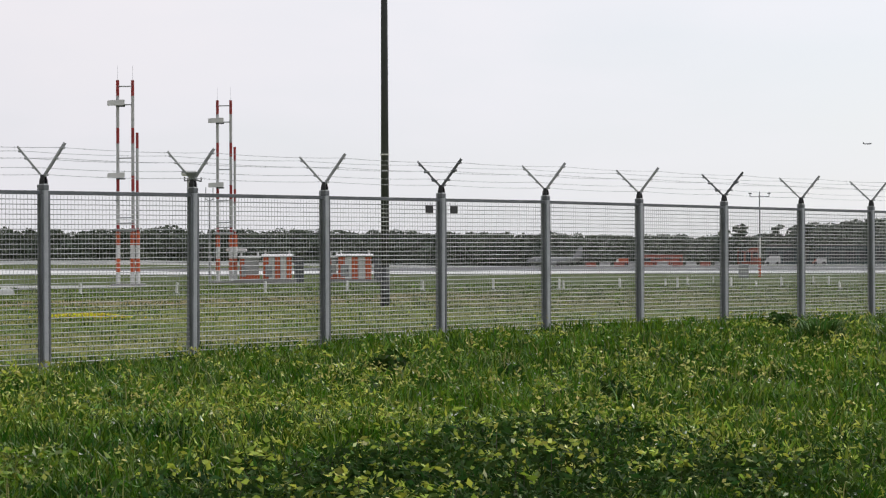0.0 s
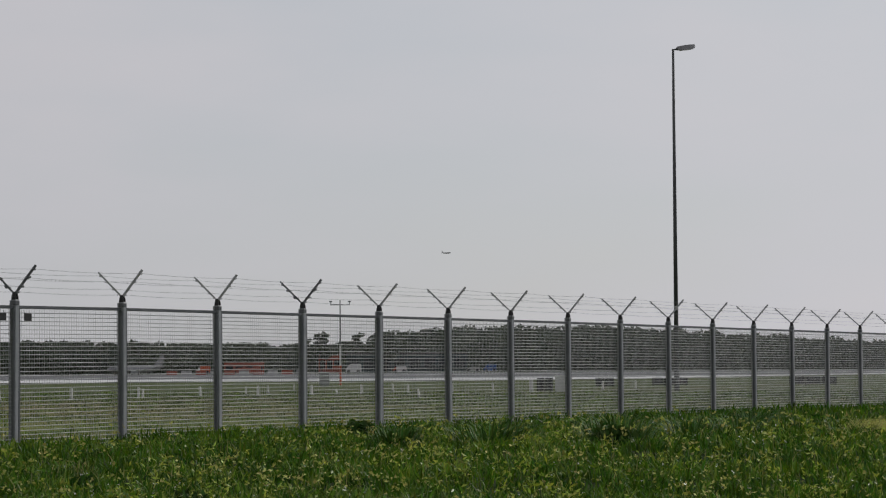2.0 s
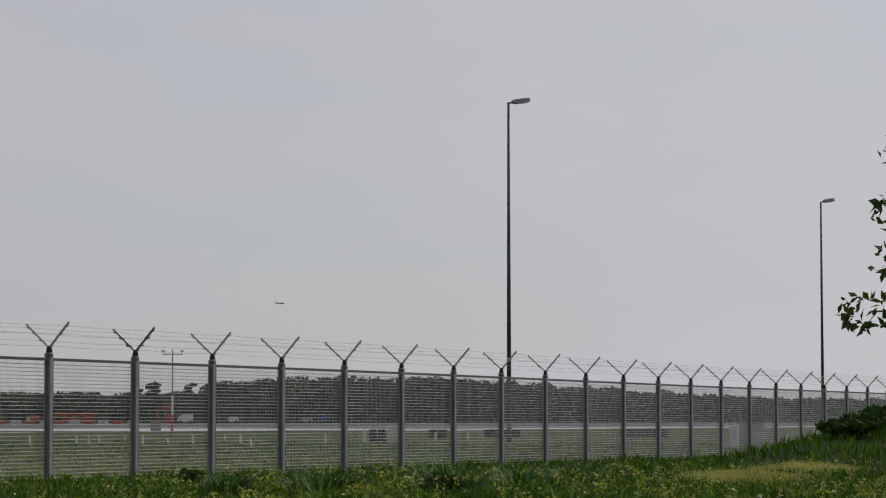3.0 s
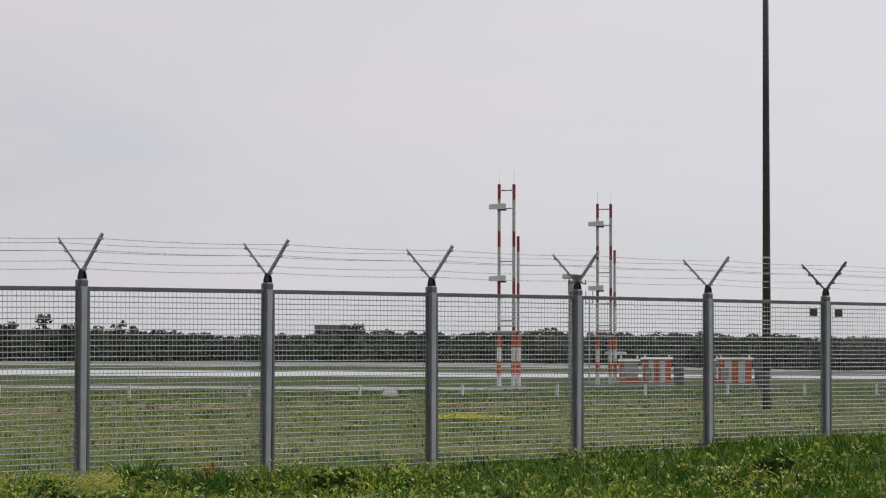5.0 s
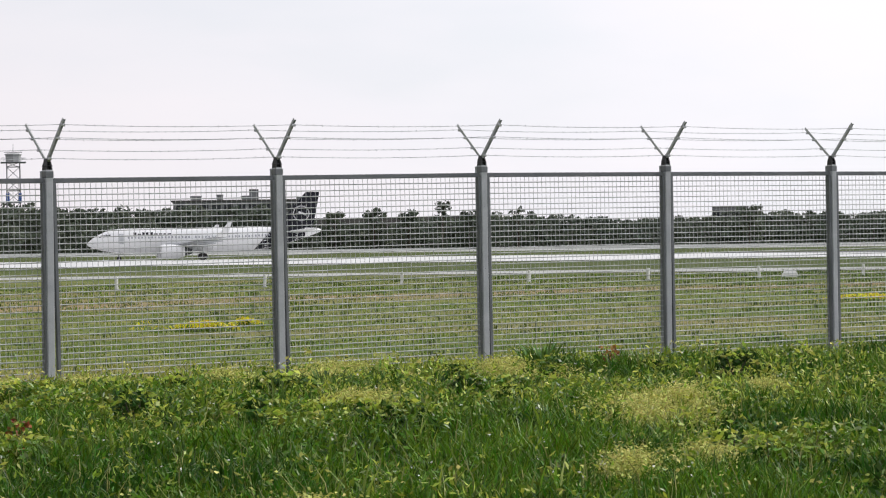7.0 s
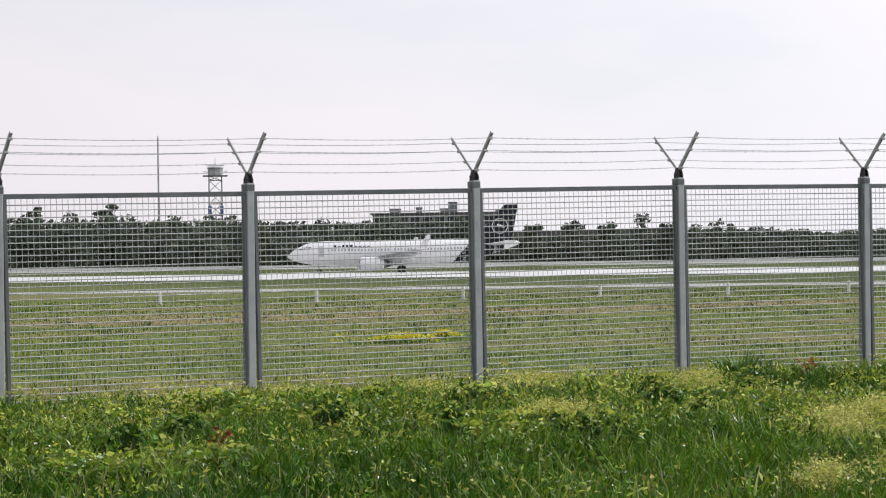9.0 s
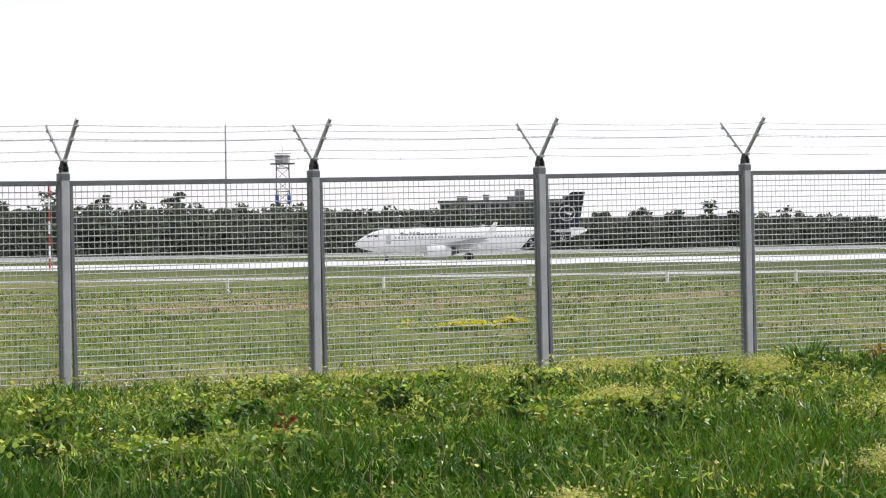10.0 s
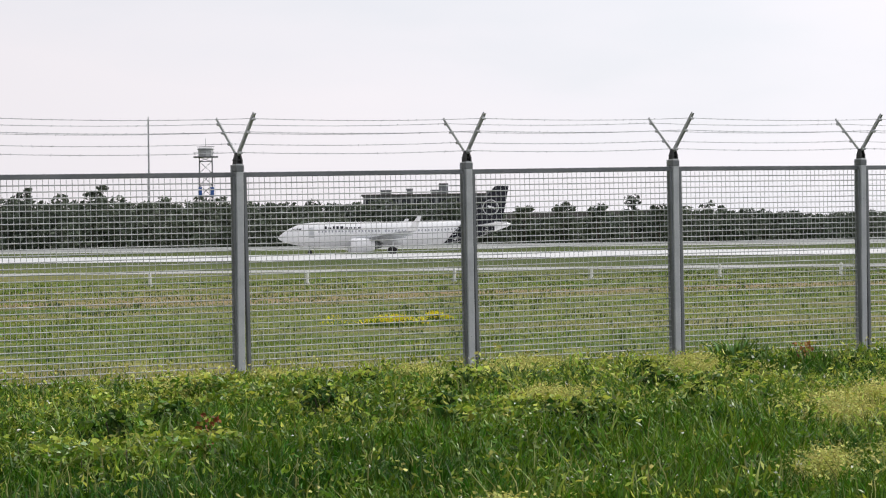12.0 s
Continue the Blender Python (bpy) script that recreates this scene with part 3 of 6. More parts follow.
# ---- lamp posts along the inner road ----
def lamp_post(x, y, h, rz):
    t = thing("lamp_post", x, y, 0, rz, "tall dark tapered lamp post with one flat head", "street lamp", "airfield lamp posts")
    bm = B()
    tube(bm, (0, 0, -0.3), (0, 0, h), 0.125, 0.06, seg=16)
    part("pole", bm, M_DARKPOLE, t, smooth=True)
    bm = B()
    tube(bm, (0, 0, 0), (0, 0, 1.1), 0.135, seg=16)
    part("base_sleeve", bm, M_DARKPOLE, t, smooth=True)
    bm = B()
    tube(bm, (0, 0, 4.2), (0, 0, 4.24), 0.128, seg=16)
    part("clamp_band", bm, M_WHITE, t)
    bm = B()
    tube(bm, (-0.05, 0, h), (0.4, 0, h + 0.09), 0.045, seg=8)
    part("arm", bm, M_DARKPOLE, t)
    bm = B()
    rings = []
    for u, w, a, b in ((0.28, 0.07, 0.02, 0.15), (0.5, 0.17, 0.03, 0.25), (1.1, 0.2, 0.11, 0.36), (1.46, 0.17, 0.2, 0.4), (1.55, 0.09, 0.25, 0.38)):
        rings.append([(u, -w, h + a), (u, w, h + a), (u, w * 0.8, h + b), (u, -w * 0.8, h + b)])
    loft(bm, rings)
    head = part("lamp_head", bm, M_LAMPHEAD, t)
    bm = B()
    rings = [[(u, -w, h + a - 0.03), (u, w, h + a - 0.03), (u, w, h + a - 0.005), (u, -w, h + a - 0.005)] for u, w, a in ((0.55, 0.13, 0.035), (1.1, 0.15, 0.11), (1.4, 0.11, 0.18))]
    loft(bm, rings)
    part("lens", bm, M_WHITE, head)
    return t


lamp_post(32.2, 22.8, 17.2, -20)
lamp_post(95.9, 28.56, 17.2, -20)
lamp_post(154.1, 28.85, 16.65, -20)


# ---- red and white antenna masts ----
def banded(t, name, x, y, z0, z1, r, first, band, cols):
    """A tube in alternating colours, each band a part of its own."""
    z, k = z0, first
    while z < z1 - 0.05:
        e = min(z + band, z1)
        bm = B()
        tube(bm, (x, y, z), (x, y, e), r, seg=10)
        part(name, bm, cols[k % 2], t)
        z, k = e, k + 1


def bands(t, x, y, z0, z1, r):
    """A tube from the top down: red bands with longer pale stretches between."""
    z, k = z1, 0
    while z > z0 + 0.05:
        e = max(z - (0.85, 1.75)[k % 2], z0)
        bm = B()
        tube(bm, (x, y, e), (x, y, z), r, seg=10)
        part("mast_tube", bm, (M_RED, M_GREYWHITE)[k % 2], t)
        z, k = e, k + 1


def antenna_mast(x, y, rz, h, low):
    """Two tall tubes and a short one, tied by rungs, with pale antenna boxes on one side."""
    t = thing("antenna_mast", x, y, 0, rz, "slender twin-tube antenna mast banded red and white", "mast", "antenna masts")
    for px in (-0.45, 0.36):
        bands(t, px, 0, 2.95, h, 0.092)
    bands(t, 0.6, 0.1, 2.95, h * 0.745, 0.08)
    wo = (M_WHITE, M_ORANGE)
    for px, r in ((-0.45, 0.13), (0.33, 0.12), (0.62, 0.13)):
        banded(t, "mast_foot", px, 0.05, 0.0, 2.95, r, 0, 0.74, wo)
    for z in (h - 0.35, h - 1.35, h * 0.62, h * 0.45, h * 0.33, 3.4, 2.95):
        bm = B()
        tube(bm, (-0.5, -0.05, z), (0.42, -0.05, z + 0.02), 0.035, seg=6)
        part("rung", bm, M_GALV, t)
    for z in (h - 1.2, h * 0.54):
        bm = B()
        rings = []
        for u, hh in ((-1.02, 0.12), (-0.95, 0.15), (-0.15, 0.17), (-0.08, 0.13)):
            rings.append([(u, -0.32, z - hh + 0.05 * u), (u, -0.08, z - hh + 0.05 * u), (u, -0.08, z + hh * 0.8 + 0.05 * u), (u, -0.32, z + hh * 0.8 + 0.05 * u)])
        loft(bm, rings)
        ant = part("antenna_box", bm, M_WHITE, t, "white antenna box")
        bm = B()
        box(bm, (-0.3, -0.05, z - 0.22), (0.5, 0.09, 0.08), 0.01)
        part("mount", bm, M_DARKPOLE, ant)
    for px in (-0.45, 0.36):
        bm = B()
        tube(bm, (px, 0, h), (px, 0, h + 0.8), 0.008, 0.004, seg=5)
        part("lightning_rod", bm, M_GALV, t)
    bm = B()
    box(bm, (-0.1, -0.1, low), (1.25, 0.5, 0.10), 0.02)
    part("platform", bm, M_GALV, t)
    bm = B()
    box(bm, (0.1, 0, 0.03), (1.9, 1.2, 0.18), 0.02)
    part("footing", bm, M_ROADGREY, t)
    return t


antenna_mast(76.7, 76.55, -45.3, 11.2, 3.05)
antenna_mast(92.95, 84.1, -47.4, 11.2, 3.05)


def whip_pole(x, y, h):
    t = thing("antenna_pole", x, y, 0, -47, "thin grey pole with a small forked antenna", "antenna")
    bm = B()
    tube(bm, (0, 0, -0.2), (0, 0, h), 0.06, 0.04)
    part("pole", bm, M_GALV, t)
    for s in (-1, 1):
        bm = B()
        tube(bm, (0, 0, h - 0.5), (0.22 * s, 0, h - 0.35), 0.025, seg=6)
        tube(bm, (0.22 * s, 0, h - 0.45), (0.22 * s, 0, h + 0.35), 0.03, seg=6)
        part("whip", bm, M_GALV, t)


whip_pole(92.3, 84.8, 5.5)


def camera_pole(x, y, h):
    t = thing("camera_pole", x, y, 0, -47, "pale surveillance housing on a thin grey pole", "pole")
    bm = B()
    tube(bm, (0, 0, -0.2), (0, 0, h - 0.7), 0.07)
    part("pole", bm, M_GALV, t)
    bm = B()
    box(bm, (0, 0, h - 0.25), (0.62, 0.4, 0.2), 0.04)
    part("housing", bm, M_WHITE, t)
    bm = B()
    box(bm, (0.08, 0, h - 0.65), (0.34, 0.3, 0.5), 0.04)
    part("drive_box", bm, M_GREYWHITE, t)


camera_pole(49.34, 46.25, 4.95)


# ---- striped equipment shelters ----
def shelter(x, y, rz, w, d, h, label, striped=True):
    """A low cabinet clad in upright orange and white boards, on a concrete slab."""
    t = thing("equipment_shelter", x, y, 0, rz, label, "shelter", "striped shelters")
    bm = B()
    box(bm, (0, 0, 0.08), (w + 0.6, d + 0.6, 0.22), 0.02)
    part("slab", bm, M_ROADGREY, t)
    bm = B()
    box(bm, (0, 0, 0.19 + (h - 0.3) / 2), (w - 0.08, d - 0.08, h - 0.3), 0.01)
    part("body", bm, M_GREYBOX if striped else M_GREYWHITE, t)
    n = 5 if striped else 4
    if not striped:
        bm = B()
        box(bm, (0.05, -d / 2 - 0.01, 0.36), (w - 0.1, 0.05, 0.3), 0.01)
        part("kick_panel", bm, M_ORANGE, t, "orange kick panel")
    for k in range(n if striped else 1):
        bm = B()
        box(bm, (-w / 2 + w * (k + 0.5) / n, -d / 2, 0.19 + (h - 0.3) / 2), (w / n - 0.03, 0.06, h - 0.34), 0.01)
        part("board", bm, (M_ORANGE, M_WHITE)[k % 2], t)
    for k in range(4):
        bm = B()
        box(bm, (-w / 2, -d / 2 + d * (k + 0.5) / 4, 0.19 + (h - 0.3) / 2), (0.06, d / 4 - 0.03, h - 0.34), 0.01)
        part("board", bm, (M_WHITE, M_ORANGE)[k % 2] if striped else M_GREYWHITE, t)
    bm = B()
    rings = [[(-w / 2 - 0.1, y1, z1), (w / 2 + 0.1, y1, z1), (w / 2 + 0.1, y1, z1 + 0.06), (-w / 2 - 0.1, y1, z1 + 0.06)] for y1, z1 in ((-d / 2 - 0.12, h - 0.1), (0, h), (d / 2 + 0.12, h - 0.1))]
    loft(bm, rings)
    part("roof", bm, M_WHITE, t)
    bm = B()
    box(bm, (-w * 0.3, -d / 2 - 0.07, 0.75), (w * 0.24, 0.06, 0.75), 0.02)
    door = part("door", bm, M_GREYBOX, t)
    bm = B()
    box(bm, (-w * 0.22, -d / 2 - 0.12, 0.75), (0.04, 0.05, 0.14), 0.01)
    part("handle", bm, M_BLACK, door)
    for sx in (-0.42, 0.42):
        bm = B()
        tube(bm, (w * sx, 0, h), (w * sx, 0, h + 0.28), 0.06, seg=8)
        part("vent_cap", bm, M_WHITE, t)
    return t


shelter(95.05, 81.7, -49, 1.75, 1.6, 1.7, "low equipment shelter clad in orange and white boards")
shelter(93.95, 83.0, -48, 1.2, 1.1, 1.6, "small pale switch cabinet with orange trim on a slab", False)
shelter(98.15, 78.1, -50.5, 2.05, 1.6, 1.7, "low equipment shelter clad in orange and white boards")
shelter(97.3, 79.1, -50, 0.45, 0.7, 1.6, "small pale switch cabinet with orange trim on a slab", False)


def shelter_cover():
    t = thing("instrument_hood", 93.6, 83.9, 0, -48, "white flat hood on a thin stand beside the shelter", "instrument")
    bm = B()
    tube(bm, (0, 0, 0), (0, 0, 1.95), 0.06)
    part("stand", bm, M_GALV, t)
    bm = B()
    box(bm, (0.1, 0, 2.02), (1.3, 0.6, 0.18), 0.05)
    part("hood", bm, M_WHITE, t)


shelter_cover()


# ---- edge markers in the mown grass ----
def marker_proto(x, y):
    t = thing("edge_marker", x, y, 0, label="short white edge marker post standing in mown grass", category="marker post", group="edge markers")
    bm = B()
    loft(bm, [[(r * math.cos(a * math.pi / 4), r * math.sin(a * math.pi / 4), z) for a in range(8)] for r, z in ((0.06, -0.05), (0.057, 0.42), (0.04, 0.47))])
    part("stake", bm, M_WHITE, t)
    bm = B()
    tube(bm, (0, 0, -0.02), (0, 0, 0.04), 0.12, 0.10, seg=10)
    part("foot", bm, M_GREYBOX, t)
    return t


def marker_spot(k):
    """Evenly numbered spots along the slanting marker line."""
    dx, dy = 21.7 + 6.45 * k - EYE[0], 63.5 - EYE[1]
    u = (64.5 - EYE[1] - 0.30 * EYE[0]) / (dy + 0.30 * dx)
    u = max(u, (36 - EYE[1]) / dy)
    return EYE[0] + dx * u, EYE[1] + dy * u


proto = marker_proto(*marker_spot(0))
for k in list(range(-8, 0)) + list(range(1, 24)):
    copy_thing(proto, pose(*marker_spot(k), 0, random.uniform(-3, 3), random.uniform(-3, 3), 0))
for mx, my, lean in ((80.6, 44.4, 3), (89.0, 48.4, -2), (83.4, 41.0, 55), (98.6, 46.4, 4), (95.0, 50.5, -3), (73.9, 31.3, 38), (70.0, 43.0, 2)):
    copy_thing(proto, pose(mx, my, 0.02, 0, lean, 40) @ Matrix.Scale(0.8, 4))


def ground_box(x, y, rz, w, h, label):
    t = thing("ground_light_box", x, y, 0, rz, label, "airfield light")
    bm = B()
    loft(bm, [[(-w / 2 * k, -0.3 * k, z), (w / 2 * k, -0.3 * k, z), (w / 2 * k, 0.3 * k, z), (-w / 2 * k, 0.3 * k, z)] for k, z in ((1, 0), (0.9, h * 0.6), (0.6, h))])
    part("cover", bm, M_WHITE, t)


ground_box(45.6, 52.5, -40, 0.62, 0.26, "low white sloped light cover in the grass")


# ---- aircraft ----
def airliner(name, x, y, z, rz, s, paint, dark, label, two_tone):
    """Twin-engined low-wing jet, nose towards local -x, wheels on the ground; s scales a 37.6 m airframe."""
    t = thing(name, x, y, z, rz, label, "airplane")
    t.matrix_world = t.matrix_world @ Matrix.Diagonal((s * 1.0, s * 0.945, s * 0.945, 1))
    L, zc, R = 37.57, 3.42, 1.98
    stations = [(0.0, 0.03, -0.55), (0.25, 0.32, -0.5), (0.9, 0.78, -0.38), (1.8, 1.2, -0.24), (2.9, 1.58, -0.1), (4.2, 1.85, -0.02), (5.8, R, 0), (9, R, 0),
                (14, R, 0), (19, R, 0), (23.5, R, 0), (26, 1.93, 0.05), (28.5, 1.76, 0.2), (31, 1.48, 0.45), (33.5, 1.1, 0.8), (35.5, 0.72, 1.1), (36.9, 0.4, 1.3), (L, 0.16, 1.38)]

    def ring(st, n=24, grow=1.0):
        u, r, dz = st
        return [(u - L / 2, r * grow * math.cos(2 * math.pi * k / n), zc + dz + r * grow * 1.04 * math.sin(2 * math.pi * k / n)) for k in range(n)]

    fus = part("fuselage", loft(B(), [ring(st) for st in stations]), paint, t, smooth=True)

    def radius_at(u):
        return (float(np.interp(u, [q[0] for q in stations], [q[1] for q in stations])), float(np.interp(u, [q[0] for q in stations], [q[2] for q in stations])))

    def skin(u, a, out=1.006):
        r, dz = radius_at(u)
        return Vector((u - L / 2, r * out * math.cos(a), zc + dz + r * out * 1.04 * math.sin(a)))

    def patch(u0, u1, a0, a1, out=1.008, nu=3, na=3):
        bm = B()
        g = [[bm.verts.new(skin(u0 + (u1 - u0) * i / nu, a0 + (a1 - a0) * j / na, out)) for j in range(na + 1)] for i in range(nu + 1)]
        h = [[bm.verts.new(skin(u0 + (u1 - u0) * i / nu, a0 + (a1 - a0) * j / na, 0.99)) for j in range(na + 1)] for i in range(nu + 1)]
        for i in range(nu):
            for j in range(na):
                bm.faces.new((g[i][j], g[i + 1][j], g[i + 1][j + 1], g[i][j + 1]))
        for i in range(nu):
            for j in (0, na):
                bm.faces.new((g[i][j], g[i + 1][j], h[i + 1][j], h[i][j]))
        bmesh.ops.recalc_face_normals(bm, faces=bm.faces)
        return bm

    if two_tone:
        # dark rear fuselage, cut on a slant that continues the fin's leading edge
        for side in (-1, 1):
            bm, n = B(), 10
            rows = []
            for k in range(n + 1):
                a = -1.25 + (1.5708 + 1.25) * k / n
                start = 26.6 + 1.75 * (math.sin(a) + 0.95)
                row = [skin(start + (34.9 - start) * i / 8, a, 1.012) for i in range(9)]
                rows.append([bm.verts.new((p.x, p.y * -side if side > 0 else p.y, p.z)) for p in row])
            for a, b in zip(rows, rows[1:]):
                for i in range(8):
                    bm.faces.new((a[i], a[i + 1], b[i + 1], b[i]))
            bmesh.ops.recalc_face_normals(bm, faces=bm.faces)
            part("rear_band", bm, dark, fus, "dark navy rear fuselage paint")
    # cockpit panes, cabin windows, doors
    for side in (1, -1):
        for u0, u1, a0, a1 in ((2.0, 2.55, 0.62, 0.86), (2.65, 3.2, 0.5, 0.76), (3.25, 3.75, 0.44, 0.66)):
            aa = (a0, a1) if side > 0 else (math.pi - a1, math.pi - a0)
            part("cockpit_window", patch(u0, u1, *aa, out=1.01, nu=1, na=1), M_GLASS_DARK, fus)
        bm = B()
        for k in range(46):
            u = 6.6 + 0.533 * k
            if 16.6 < u < 17.2:
                continue
            a = 0.24 if side > 0 else math.pi - 0.24
            p = skin(u, a, 1.004)
            box(bm, p, (0.24, 0.02, 0.34), 0.0, Matrix.Rotation(0.24 * side, 4, "X"))
        part("cabin_window_row", bm, M_AIR_PANE, fus)
        for u in (5.0, 30.2):
            aa = (-0.28, 0.62) if side > 0 else (math.pi - 0.62, math.pi + 0.28)
            part("door", patch(u, u + 0.82, *aa, out=1.006, nu=1, na=4), M_AIR_GREY if u < 10 else paint, fus)
    if two_tone:
        # plain bars in place of the airline's title
        u = 7.4
        for w, a1 in ((0.45, 0.72), (0.5, 0.60), (0.35, 0.72), (0.4, 0.72), (0.5, 0.72), (0.5, 0.60), (0.5, 0.60), (0.45, 0.60), (0.5, 0.60)):
            for side in (-1, 1):
                aa = (0.46, a1) if side > 0 else (math.pi - a1, math.pi - 0.46)
                part("title_bar", patch(u, u + w, *aa, out=1.008, nu=1, na=1), dark, fus)
            u += w + 0.22

    def foil(p, chord, thick, n=6):
        """Aerofoil outline at p (leading edge), chord along +x, upright or flat handled by the caller."""
        up = [(chord * c, thick * chord * h) for c, h in ((0, 0), (0.08, 0.45), (0.3, 0.6), (0.6, 0.42), (1, 0.02))]
        dn = [(chord * c, -thick * chord * h) for c, h in ((0.6, 0.3), (0.3, 0.42), (0.08, 0.32))]
        return up + dn

    for side in (1, -1):
        bm, rings = B(), []
        for yy, xl, ch, zz, th in ((1.2, 11.6, 7.3, 2.3, 0.13), (6.4, 14.6, 4.2, 2.75, 0.12), (16.2, 19.6, 1.75, 3.75, 0.11)):
            rings.append([(xl + c - L / 2, side * yy, zz + h) for c, h in foil(None, ch, th)])
        wing = part("wing", loft(bm, rings), M_AIR_WING, t, "grey swept wing with shade in its colour")
        bm, rings = B(), []
        for yy, xl, ch, zz, th in ((16.2, 19.6, 1.7, 3.75, 0.1), (16.75, 20.0, 1.5, 4.0, 0.1), (17.0, 20.5, 1.2, 4.65, 0.09), (17.2, 21.5, 0.6, 6.15, 0.08)):
            rings.append([(xl + c - L / 2, side * (yy - h * 0.7), zz + h * 0.4) for c, h in foil(None, ch, th)])
        part("sharklet", loft(bm, rings), paint, wing, "white upturned wing tip")
        for yy in (4.2, 8.6, 12.2):
            xl = float(np.interp(yy, [1.2, 6.4, 16.2], [18.6, 18.6, 21.0]))
            bm = B()
            loft(bm, [[(xl + u - L / 2, side * (yy + r * math.cos(q * 1.0472)), 2.12 + 0.09 * yy + r * 1.4 * math.sin(q * 1.0472) - 0.12) for q in range(6)] for u, r in ((-2.2, 0.05), (-1.4, 0.17), (0, 0.16), (1.0, 0.04))])
            part("flap_fairing", bm, M_AIR_GREY, wing)
        # engine
        bm = B()
        ex, ey, ez = 11.4 - L / 2, side * 5.75, 1.5
        prof = ((0.0, 0.98), (0.12, 1.07), (0.7, 1.2), (1.8, 1.22), (3.0, 1.1), (3.9, 0.88), (3.92, 0.62), (2.4, 0.62))
        loft(bm, [[(ex + u, ey + r * math.cos(q * math.pi / 10), ez + r * math.sin(q * math.pi / 10)) for q in range(20)] for u, r in prof])
        eng = part("engine", bm, paint, t, "white engine nacelle", smooth=True)
        bm = B()
        loft(bm, [[(ex + u, ey + r * math.cos(q * math.pi / 10), ez + r * math.sin(q * math.pi / 10)) for q in range(20)] for u, r in ((0.1, 1.075), (-0.03, 1.0), (0.1, 0.93), (0.4, 0.92))], close=False)
        part("inlet_lip", bm, M_ALU, eng)
        bm = B()
        tube(bm, (ex - 0.005, ey, ez), (ex + 0.25, ey, ez), 0.92, seg=20)
        part("fan_disc", bm, M_BLACK, eng)
        bm = B()
        tube(bm, (ex + 3.7, ey, ez), (ex + 5.2, ey, ez), 0.84, 0.35, seg=14)
        part("exhaust_cone", bm, M_DARKPOLE, eng)
        bm = B()
        box(bm, (ex + 2.7, ey, ez + 1.2), (3.6, 0.3, 0.55), 0.08)
        part("pylon", bm, M_AIR_GREY, eng)
        # tailplane
        bm, rings = B(), []
        for yy, xl, ch, zz in ((0.5, 31.6, 3.9, 4.5), (6.2, 35.2, 1.5, 5.1)):
            rings.append([(xl + c - L / 2, side * yy, zz + h) for c, h in foil(None, ch, 0.1)])
        part("tailplane", loft(bm, rings), paint, t, "white horizontal tailplane")
        # main gear
        bm = B()
        tube(bm, (18.4 - L / 2, side * 3.6, 0.6), (18.2 - L / 2, side * 3.9, 2.5), 0.14)
        gear = part("main_gear_leg", bm, M_AIR_GREY, t)
        for off in (-0.45, 0.45):
            bm = B()
            tube(bm, (18.4 - L / 2, side * 3.6 + off - 0.2, 0.58), (18.4 - L / 2, side * 3.6 + off + 0.2, 0.58), 0.58, seg=20)
            part("wheel", bm, M_RUBBER, gear, "black tyre")
    bm = B()
    tube(bm, (5.1 - L / 2, 0, 0.4), (4.9 - L / 2, 0, 2.4), 0.1)
    gear = part("nose_gear_leg", bm, M_AIR_GREY, t)
    for off in (-0.25, 0.25):
        bm = B()
        tube(bm, (5.1 - L / 2, off - 0.12, 0.38), (5.1 - L / 2, off + 0.12, 0.38), 0.38, seg=16)
        part("wheel", bm, M_RUBBER, gear, "black tyre")
    # fin
    bm, rings = B(), []
    for xl, ch, zz in ((29.0, 6.9, 4.7), (30.2, 6.0, 5.5), (31.3, 5.2, 6.6), (34.9, 2.4, 11.1), (35.2, 2.1, 11.35)):
        rings.append([(xl + c - L / 2, h, zz) for c, h in foil(None, ch, 0.1)])
    fin = part("fin", loft(bm, rings), dark if two_tone else paint, t, "dark navy tail fin" if two_tone else "")
    if two_tone:
        # the emblem as a plain ring and a bar
        for side in (-1, 1):
            cx, cz, yy = 34.35 - L / 2, 7.7, side * 0.30
            bm = B()
            n = 28
            vs = [[bm.verts.new((cx + r * math.cos(2 * math.pi * k / n), yy, cz + r * math.sin(2 * math.pi * k / n))) for k in range(n)] for r in (1.18, 1.34)]
            for k in range(n):
                bm.faces.new((vs[0][k], vs[0][(k + 1) % n], vs[1][(k + 1) % n], vs[1][k]))
            bmesh.ops.solidify(bm, geom=bm.faces[:], thickness=0.04)
            part("emblem_ring", bm, M_AIR_WHITE, fin, "white ring on the fin")
            bm = B()
            box(bm, (cx + 0.15, yy, cz), (1.3, 0.05, 0.34), 0.02, Matrix.Rotation(0.35, 4, "Y"))
            part("emblem_bar", bm, M_AIR_WHITE, fin, "white bar inside the ring")
    # belly fairing
    bm = B()
    loft(bm, [[(u - L / 2, 1.95 * k * math.cos(math.pi * (1 + q / 10)), 2.45 + 1.2 * k * math.sin(math.pi * (1 + q / 10))) for q in range(11)] for u, k in ((10.5, 0.3), (12.5, 0.95), (16, 1.05), (20, 1.0), (22.5, 0.35))])
    part("belly_fairing", bm, paint, t)
    return t


TRACK_DEG = math.degrees(math.atan2(-TRACK.y, -TRACK.x))
airliner("airliner", PLANE_AT.x, PLANE_AT.y, 0.40, TRACK_DEG, 1.02, M_AIR_WHITE, M_AIR_NAVY, "white twin-jet airliner with dark navy tail on the taxiway", True)
airliner("small_jet", 436, 299, 0.24, TRACK_DEG + 6, 0.40, M_JETGREY, M_JETGREY, "small pale grey jet parked beyond the taxiway", False)


